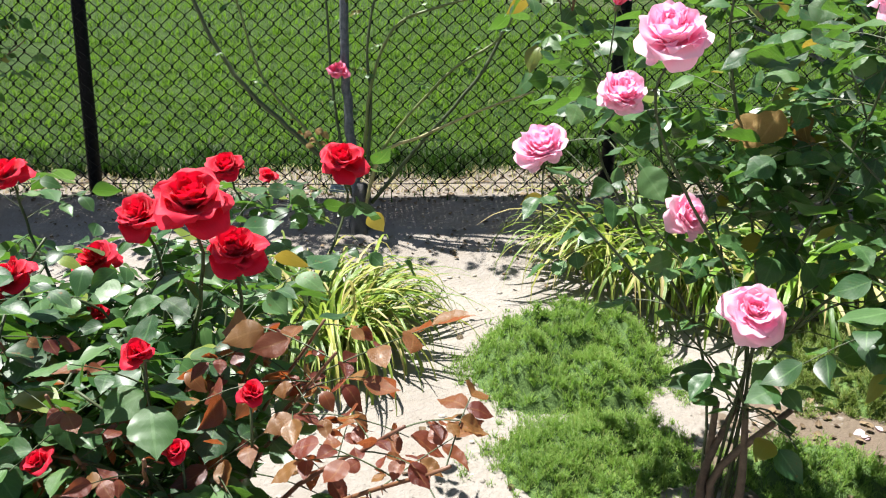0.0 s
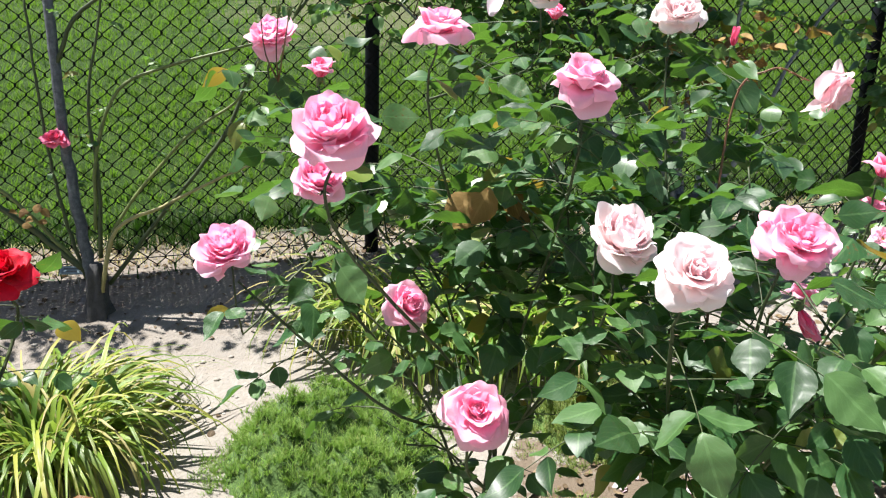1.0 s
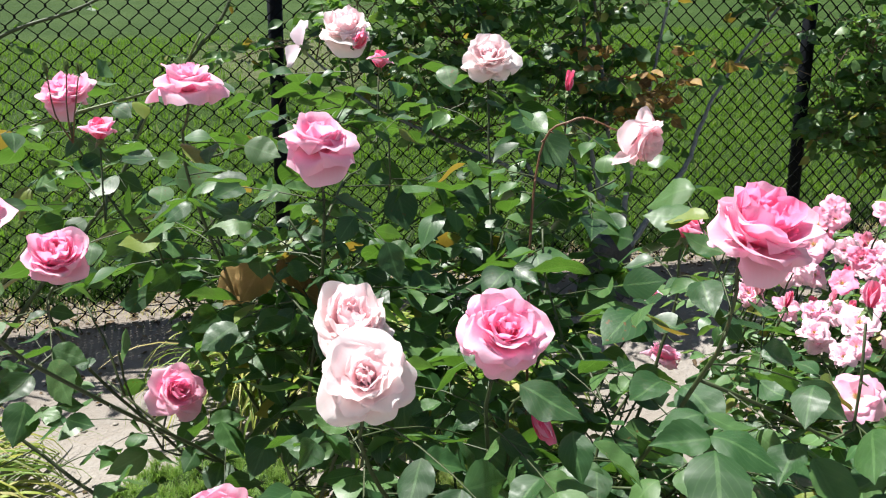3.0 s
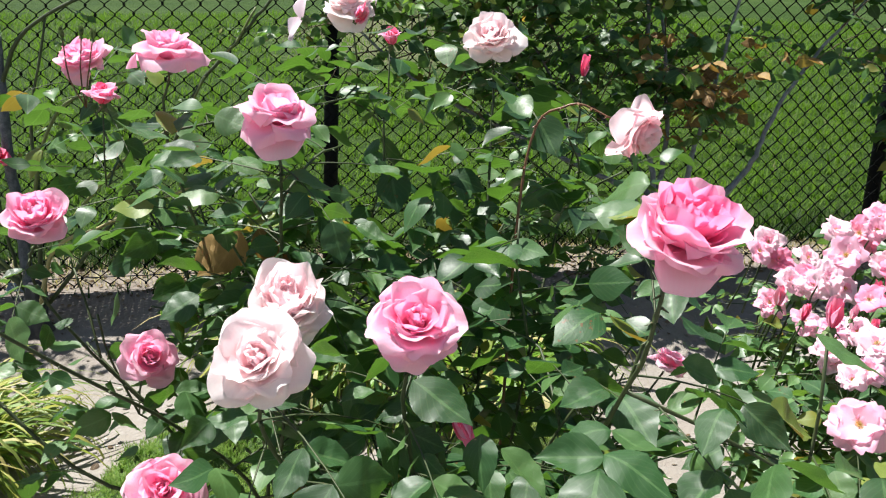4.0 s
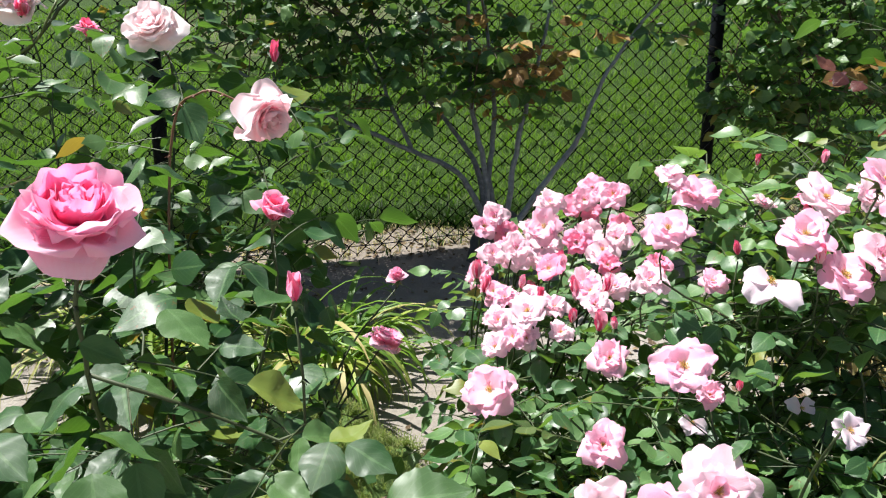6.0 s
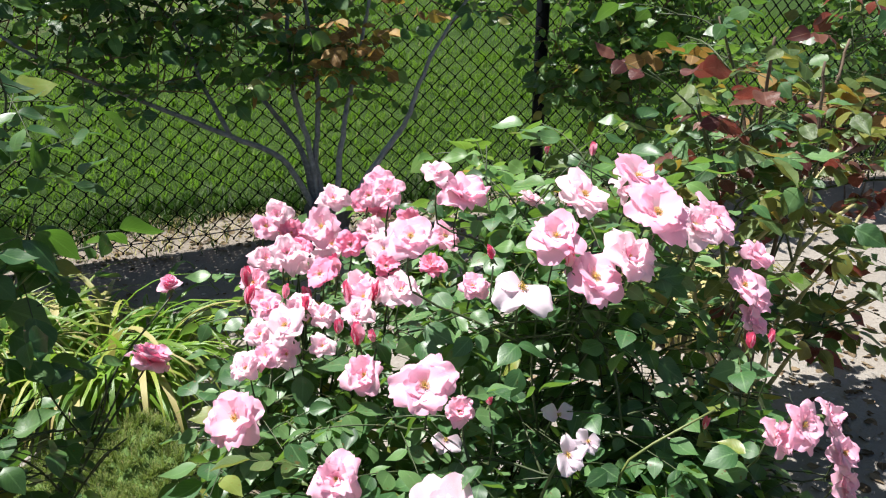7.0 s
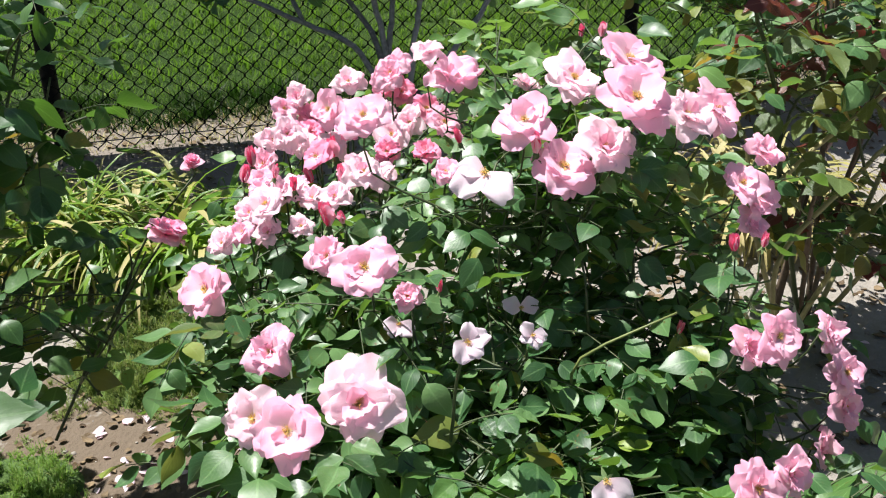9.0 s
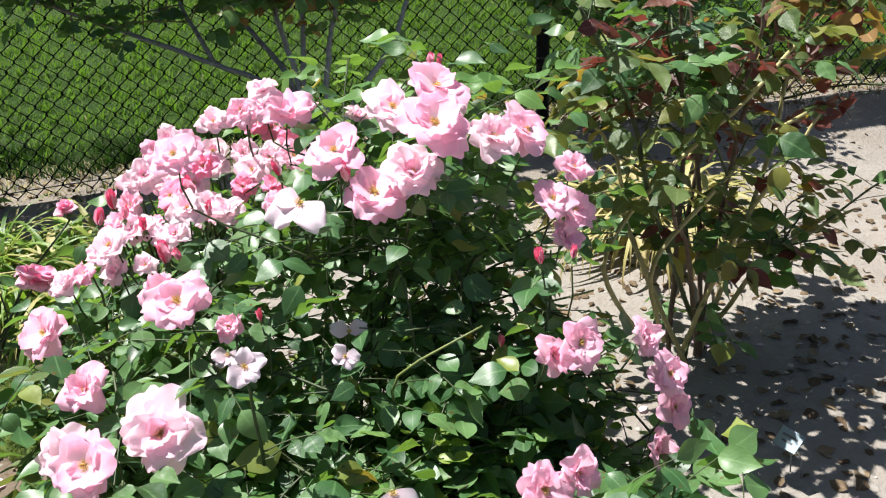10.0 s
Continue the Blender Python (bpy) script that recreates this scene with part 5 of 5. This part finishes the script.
LIVE = []
for pts, r0, r1 in FORKED:
    got = branch(climber, pts, r0, r1, start=0.5)
    LIVE.append([p + climber.base for p in got if p.z + climber.base.z > 0.86])
for k in range(84):
    a = rng.choice(rng.choice((LIVE[0], LIVE[0], LIVE[1], LIVE[1], LIVE[2], LIVE[2], LIVE[3], LIVE[4], LIVE[5][len(LIVE[5]) // 2:], LIVE[6], LIVE[6])))
    tip = a + Vector((uni(-0.32, 0.30), uni(-0.20, 0.06), uni(-0.12, 0.26)))
    tip.y = min(tip.y, 3.17)
    climber.cane([a, a.lerp(tip, 0.5) + Vector((uni(-0.04, 0.04), uni(-0.05, 0.02), 0.03)), tip], 0.0028, 0.0014, M_CANE_OLD, 4, True, 0.3, 0.040, uni(0.8, 1.2), thorns=False, leaf=rng.choice((M_LEAF_FAR, M_LEAF_FAR, M_LEAF_FAR, M_LEAF_FAR, M_LEAF, M_LEAF, M_LEAF, M_LEAF_DEAD)))
for k in range(26):
    x, z = uni(0.75, 1.95), uni(1.12, 1.62)
    climber.cane([(x + uni(-0.1, 0.1), 3.10, z - 0.3), (x, 3.08, z - 0.12), (x + uni(-0.12, 0.12), uni(2.85, 3.17), z)], 0.0028, 0.0014, M_CANE_OLD, 4, True, 0.2, 0.042, uni(0.8, 1.25), thorns=False, leaf=rng.choice((M_LEAF_FAR, M_LEAF_FAR, M_LEAF, M_LEAF_FRESH)))
# unseen shoots high above, added to cast shade on the soil before the fence
for k in range(8):
    x, z = uni(0.7, 2.6), uni(1.74, 2.05)
    climber.cane([(1.72 + (x - 1.72) * 0.7, 3.0, z - 0.25), (1.72 + (x - 1.72) * 0.9, 3.02, z - 0.06), (x, uni(2.86, 3.26), z)], 0.003, 0.0015, M_CANE_OLD, 4, True, 0.3, 0.040, 1.5, thorns=False)
for k in range(10):
    climber.single((uni(1.90, 2.12), 2.96, uni(0.92, 1.0)), (uni(-1, 1), -0.5, uni(-0.6, 0.3)), uni(0.035, 0.05), rng.choice((M_LEAF_DEAD, M_LEAF_OLIVE)), (0, -1, 0.6))
climber.close(200, (1.2, 0.2, 1.0))

staked = Plant("climbing_rose", (-0.46, 2.92), "nearly bare climbing rose with long thorny canes at the fence", "rose bush", M_LEAF_FAR, 0.040, M_CANE, 0.0035, "climbing roses")
BARE = (
    (((-0.46, 2.92, 0.10), (-0.51, 2.96, 0.44), (-0.54, 2.98, 0.77), (-0.56, 3.00, 1.45)), 0.022, 0.016, M_BARK),
    (((-0.46, 2.94, 0.20), (-0.66, 2.96, 0.44), (-0.88, 3.00, 0.68), (-1.00, 3.02, 1.05)), 0.008, 0.004, M_CANE_GREEN),
    (((-0.50, 2.94, 0.25), (-0.70, 2.96, 0.43), (-0.95, 2.98, 0.64), (-1.14, 3.00, 0.94), (-1.22, 3.02, 1.25)), 0.012, 0.007, M_CANE),
    (((-0.44, 2.92, 0.20), (-0.38, 2.92, 0.42), (-0.14, 2.92, 0.72), (0.05, 2.94, 0.86), (0.14, 2.96, 1.02)), 0.007, 0.004, M_CANE_GREEN),
    (((-0.45, 2.93, 0.40), (-0.43, 2.93, 0.66), (-0.34, 2.94, 0.89), (-0.15, 2.95, 0.98), (0.19, 2.98, 1.09), (0.31, 3.00, 1.26)), 0.007, 0.004, M_CANE_GREEN),
    (((-0.44, 2.90, 0.18), (-0.38, 2.90, 0.40), (-0.20, 2.88, 0.50), (0.00, 2.88, 0.60), (0.20, 2.90, 0.68)), 0.008, 0.004, M_CANE_PALE),
    (((-0.42, 2.93, 0.20), (-0.22, 2.94, 0.46), (0.00, 2.96, 0.74), (0.11, 2.98, 0.98), (0.29, 3.00, 1.20), (0.41, 3.00, 1.37), (0.42, 3.02, 1.55)), 0.008, 0.005, M_CANE),
    (((-0.55, 2.98, 0.95), (-0.46, 2.97, 1.13), (-0.28, 2.97, 1.25), (-0.07, 2.98, 1.33), (0.10, 3.00, 1.42)), 0.008, 0.004, M_CANE),
    (((-0.50, 2.94, 0.22), (-0.56, 2.94, 0.50), (-0.60, 2.96, 0.80), (-0.62, 2.97, 1.20)), 0.007, 0.004, M_CANE),
    (((-0.44, 2.92, 0.30), (-0.43, 2.94, 0.62), (-0.45, 2.96, 0.82), (-0.38, 2.97, 1.20)), 0.008, 0.004, M_CANE),
)
part_of("trunk", stump_mesh(0.20, 0.040, 0.026), staked.thing, None, "dark woody stump")
for pts, r0, r1, mat in BARE:
    staked.cane(pts, r0, r1, mat, 7, True, 0.45, 0.14, 0.8)
# leafy tops out of view, added only to shade the strip below
for k in range(9):
    x, z = uni(-1.9, 0.35), uni(1.72, 2.05)
    staked.cane([(-0.55 + (x + 0.55) * 0.6, 3.05, z - 0.22), (-0.55 + (x + 0.55) * 0.85, 3.02, z - 0.06), (x, uni(2.96, 3.26), z)], 0.003, 0.0015, M_CANE, 4, True, 0.35, 0.040, 1.5, thorns=False)
flower(staked, CUP_ROSE, (-0.56, 2.94, 0.715), (0.0, -0.5, 0.8), 0.040, M_DEEP, M_DEEP, name="flower", label="small magenta rose bloom")
for k in range(8):
    staked.single((-0.66 + uni(-0.06, 0.06), 2.93, 0.47 + uni(-0.05, 0.03)), (uni(-1, 1), -0.6, uni(-0.9, 0.2)), uni(0.03, 0.045), M_LEAF_DEAD, (0, -1, 0.5))
staked.close(200, (0.1, 0.0, 1.0))

for bx, cx, cz, rx, rz, n in ((3.35, 3.22, 1.14, 0.56, 0.46, 104), (-2.35, -2.14, 1.02, 0.40, 0.40, 40), (4.45, 4.40, 1.15, 0.60, 0.45, 40)):
    side = Plant("climbing_rose", (bx, 2.98), "leafy climbing rose spread over the chain link", "rose bush", M_LEAF_FAR, 0.058, M_CANE_OLD, 0.004, "climbing roses")
    side.tumble = 1.8
    leafy_shoots(side, n, (cx, 3.02, cz), (rx, 0.16, rz), 0.045, start=0.45, shell=0.0, low=-0.8)
    side.close(120, (2.0, 0.2, 1.0))


# ---- strap-leaved tufts ----
def strap_arrays(length, width, arch, twist=0.0, n=9):
    verts, uvs = [], []
    p = Vector((0, 0, 0))
    for i in range(n + 1):
        u = i / n
        e = radians(82 - arch * u ** 1.3)
        if i:
            p = p + Vector((math.cos(e), 0, math.sin(e))) * (length / n)
        w = width / 2 * (0.75 + 0.25 * math.sin(u * 3.1)) * (1 - u ** 3) + 0.0004
        nx, nz = -math.sin(e), math.cos(e)
        for s in (-1, 0, 1):
            lift = 0.35 * abs(s) * w
            sw = s * w
            verts.append((p.x + nx * lift + twist * u * sw * nx, sw, p.z + nz * lift + twist * u * sw * nz))
            uvs.append((u, 0.5 + 0.5 * s))
    faces = [(i * 3 + k, i * 3 + k + 1, (i + 1) * 3 + k + 1, (i + 1) * 3 + k) for i in range(n) for k in range(2)]
    return verts, faces, uvs


def strap_tuft(at, count, spread, length, mat, label, squash=1.0, wide=1.0):
    z = ground_z(at[0], at[1])
    tuft = empty_thing("daylily", (at[0], at[1], z - 0.005), label, "daylily", "strap-leaved tufts")
    shapes = [strap_arrays(1.0, w * wide, a, tw) for w, a, tw in ((0.026, 138, 0.2), (0.021, 158, -0.3), (0.028, 178, 0.4), (0.021, 112, -0.2), (0.025, 192, 0.5), (0.021, 166, 0.0))]
    kinds = [(build_mesh("blade", *sh, (m,)), sh, m) for m in (mat, mat, mat, mat, mat, M_STRAW) for sh in shapes]
    rest = {}
    for k in range(count):
        a = uni(0, 6.2832)
        r = spread * math.sqrt(rng.random())
        L = length * uni(0.45, 1.18)
        m = Matrix.Translation((r * math.cos(a) * squash, r * math.sin(a), 0)) @ Matrix.Rotation(a + uni(-1.5, 1.5), 4, 'Z') @ Matrix.Rotation(radians(uni(-16, 22)), 4, 'Y') @ Matrix.Diagonal((L, L * uni(0.8, 1.25), L, 1))
        data, sh, mt = rng.choice(kinds)
        if k < 280:
            part_of("blade", data, tuft, m)
        else:
            w = np.array(m)
            rest.setdefault(mt.name, (Soup(), mt))[0].add(np.array(sh[0]) @ w[:3, :3].T + w[:3, 3], sh[1], sh[2])
    for soup, mt in rest.values():
        part_of("inner_foliage", soup.mesh("inner_foliage", (mt,)), tuft, None, "", "stuff")
    return tuft


strap_tuft((-0.43, 2.14), 620, 0.15, 0.50, M_STRAP, "clump of arching yellow-green daylily leaves on pale soil")
strap_tuft((0.62, 2.60), 420, 0.20, 0.50, M_STRAP, "sprawling clump of yellowing daylily leaves behind the rose", 1.3)
strap_tuft((1.02, 2.48), 460, 0.22, 0.50, M_STRAP_GREEN, "green and yellow daylily clump between the rose bushes", 1.3, 1.5)
strap_tuft((2.92, 2.34), 300, 0.19, 0.48, M_STRAW, "straw-coloured daylily clump behind the maroon rose", 1.0, 1.6)


# ---- feathery ground cover ----
def feathery_mound(at, rx, ry, h, count, label, mat=M_FEATHER):
    g = np.random.RandomState(int(at[0] * 100) + 7)
    z0 = ground_z(at[0], at[1])
    thing = empty_thing("ground_cover", (at[0], at[1], z0), label, "ground cover", "feathery ground cover")

    def top(x, y):
        d = math.hypot(x / rx, y / ry)
        lump = 0.75 + 0.5 * noise.noise((x * 9 + at[0], y * 9, 0.4)) + 0.25 * noise.noise((x * 25, y * 25 + at[0], 2.0))
        rim = 0.94 + 0.24 * noise.noise((x * 6 / rx * 0.3, y * 6 / ry * 0.3, at[0] + 3.0)) + 0.12 * noise.noise((x * 22, y * 22, 1.3))
        return (ground_z(at[0] + x, at[1] + y) - z0) + h * max(0.0, 1 - (d / rim) ** 2.4) * lump - 0.012

    n = 34
    xs = np.linspace(-1.15, 1.15, n)
    verts = [(x * rx, y * ry, top(x * rx, y * ry)) for y in xs for x in xs]
    faces = [(j * n + i, j * n + i + 1, (j + 1) * n + i + 1, (j + 1) * n + i) for j in range(n - 1) for i in range(n - 1) if math.hypot((xs[i] + xs[i + 1]) / 2, (xs[j] + xs[j + 1]) / 2) < 1.1]
    part_of("stem_mat", build_mesh("stem_mat", verts, faces, None, (M_MOUND,)), thing)
    rows = []
    while len(rows) < count:
        x, y = g.uniform(-1.15, 1.15, 2)
        d = math.hypot(x, y)
        px0, py0 = x * rx, y * ry
        if g.rand() < smoothstep(0.70, 1.15, d + 0.35 * noise.noise((px0 * 14, py0 * 14, 7.7))):
            continue
        px, py = x * rx, y * ry
        pz = top(px, py)
        size = g.uniform(0.016, 0.030) + 0.026 * g.rand() ** 3
        for q in range(9):
            a0 = g.uniform(0, 6.28)
            lean0 = g.uniform(0.1, 1.0)
            L = size * g.uniform(0.6, 1.2)
            for k in range(5):
                t = 0.3 + k / 7
                rows.append((px + math.cos(a0) * lean0 * L * t, py + math.sin(a0) * lean0 * L * t, pz + L * t * (1.1 - 0.4 * lean0), g.uniform(0.006, 0.013), a0 + (k % 2 * 2 - 1) * g.uniform(0.6, 1.5), g.uniform(0.4, 0.95)))
            rows.append((px, py, pz, L, a0, lean0))
    part_of("feathery_leaves", blades_mesh("feathery_leaves", rows, mat, -0.0017, 0.5, 2), thing, None, "", "stuff")


feathery_mound((0.31, 2.01), 0.33, 0.30, 0.17, 52000, "soft green feathery mound spreading on the path")
feathery_mound((0.34, 1.56), 0.28, 0.20, 0.07, 36000, "low feathery green mat in front of the mound")
feathery_mound((1.12, 1.95), 0.28, 0.22, 0.15, 42000, "brownish green feathery mound beside the shrub rose", M_FEATHER_DRY)
feathery_mound((0.82, 1.52), 0.20, 0.16, 0.06, 12000, "thin feathery mat in the roses' shade")


# ---- name tags ----
def name_tag(at, facing, lean, label, wide=0.085, deep=0.036):
    """A small metal plate on two wire legs."""
    z = ground_z(at[0], at[1])
    tag = empty_thing("plant_tag", (at[0], at[1], z), label, "plant tag", "plant tags")
    tag.rotation_euler = (0, 0, facing)
    s = Soup()
    for dx in (-0.012, 0.012):
        s.tube([Vector((dx, 0.02, -0.05)), Vector((dx, 0.004, 0.05)), Vector((dx, -lean, 0.10))], 0.0016, 0.0016, 6)
    part_of("wire_legs", s.mesh("wire_legs", (M_TAGWIRE,)), tag, None, "two thin galvanised wire legs")
    bm = bmesh.new()
    bmesh.ops.create_cube(bm, size=1.0)
    bmesh.ops.scale(bm, vec=(wide, 0.0018, deep), verts=bm.verts)
    bmesh.ops.bevel(bm, geom=bm.edges[:], offset=0.0006, segments=1, affect='EDGES')
    me = bpy.data.meshes.new("plate")
    bm.to_mesh(me)
    bm.free()
    me.materials.append(M_TAG)
    m = Matrix.Translation((0, -lean, 0.105)) @ Matrix.Rotation(radians(-48), 4, 'X')
    plate = part_of("plate", me, tag, m, "pale metal plate")
    for k, w in enumerate((wide * 0.68, wide * 0.47)):
        b = Soup()
        b.add([(-w / 2, -0.0014, 0.004 - 0.012 * k), (w / 2, -0.0014, 0.004 - 0.012 * k), (w / 2, -0.0014, 0.009 - 0.012 * k), (-w / 2, -0.0014, 0.009 - 0.012 * k)], [(0, 1, 2, 3)])
        part_of("line_of_print", b.mesh("line_of_print", (M_TAG_INK,), False), plate)


name_tag((1.88, 2.93), 0.1, 0.02, "small pale metal name tag on wire legs by the climber")
name_tag((-0.57, 3.06), -0.1, 0.02, "small pale metal name tag on wire legs by the bare climber")
name_tag((2.66, 1.19), -1.25, 0.03, "small bluish metal name tag on wire legs in the soil", 0.050, 0.042)


# ---- litter on the soil ----
def scatter():
    g = random.Random(21)
    s = Soup()
    ico = bmesh.new()
    bmesh.ops.create_icosphere(ico, subdivisions=1, radius=1.0)
    base = [v.co.copy() for v in ico.verts]
    tri = [tuple(v.index for v in f.verts) for f in ico.faces]
    ico.free()
    for k in range(4200):
        x, y = g.uniform(-2.2, 3.8), g.uniform(0.6, 3.5)
        r = g.choice((0.0015, 0.002, 0.003, 0.003, 0.004, 0.006, 0.010))
        z = ground_z(x, y)
        sq = (g.uniform(0.8, 1.5), g.uniform(0.7, 1.2), g.uniform(0.4, 0.8))
        s.add([(x + v.x * r * sq[0], y + v.y * r * sq[1], z + v.z * r * sq[2]) for v in base], tri)
    tagged(new("pebbles", s.mesh("pebbles", (M_STONE,))), "small pebbles and clods strewn over the soil", "pebbles", "", "stuff")

    def fallen(n, x0, x1, y0, y1, mat, size, name, label, cat):
        t = Soup()
        for k in range(n):
            x, y = g.uniform(x0, x1), g.uniform(y0, y1)
            L = size * g.uniform(0.6, 1.3)
            m = Matrix.Translation((x, y, ground_z(x, y) + 0.004)) @ Matrix.Rotation(g.uniform(0, 6.28), 4, 'Z') @ Matrix.Rotation(g.uniform(-0.5, 0.5), 4, 'X') @ Matrix.Rotation(g.uniform(-0.4, 0.3), 4, 'Y') @ Matrix.Diagonal((L, L, L, 1))
            t.add(*leaf_world(m, g.randrange(len(LEAF_SHAPES))))
        tagged(new(name, t.mesh(name, (mat,))), label, cat, "", "stuff")

    fallen(260, -1.6, 3.4, 1.0, 3.5, M_LITTER, 0.026, "fallen_leaves", "brown fallen leaves on the soil", "leaves")
    fallen(70, 1.0, 1.45, 1.35, 1.75, M_FADED, 0.030, "fallen_petals", "pale fallen rose petals on shaded soil", "petals")
    fallen(1100, 1.9, 3.9, 0.6, 2.5, M_LITTER, 0.034, "fallen_leaves", "tan fallen leaves under the maroon rose", "leaves")
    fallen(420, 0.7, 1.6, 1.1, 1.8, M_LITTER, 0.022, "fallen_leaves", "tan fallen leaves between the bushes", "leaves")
    fallen(60, 1.2, 3.0, 0.7, 1.7, M_FADED, 0.026, "fallen_petals", "pale fallen rose petals among the leaves", "petals")
    fallen(650, -2.0, 4.2, 2.7, 3.2, M_LITTER, 0.022, "leaf_litter", "scattered dry leaf litter on the shaded soil in front of the fence", "leaves")
    fallen(2000, -2.5, 4.6, 3.15, 3.6, M_LITTER, 0.03, "leaf_litter", "dry leaf litter along the bottom of the fence", "leaves")


scatter()
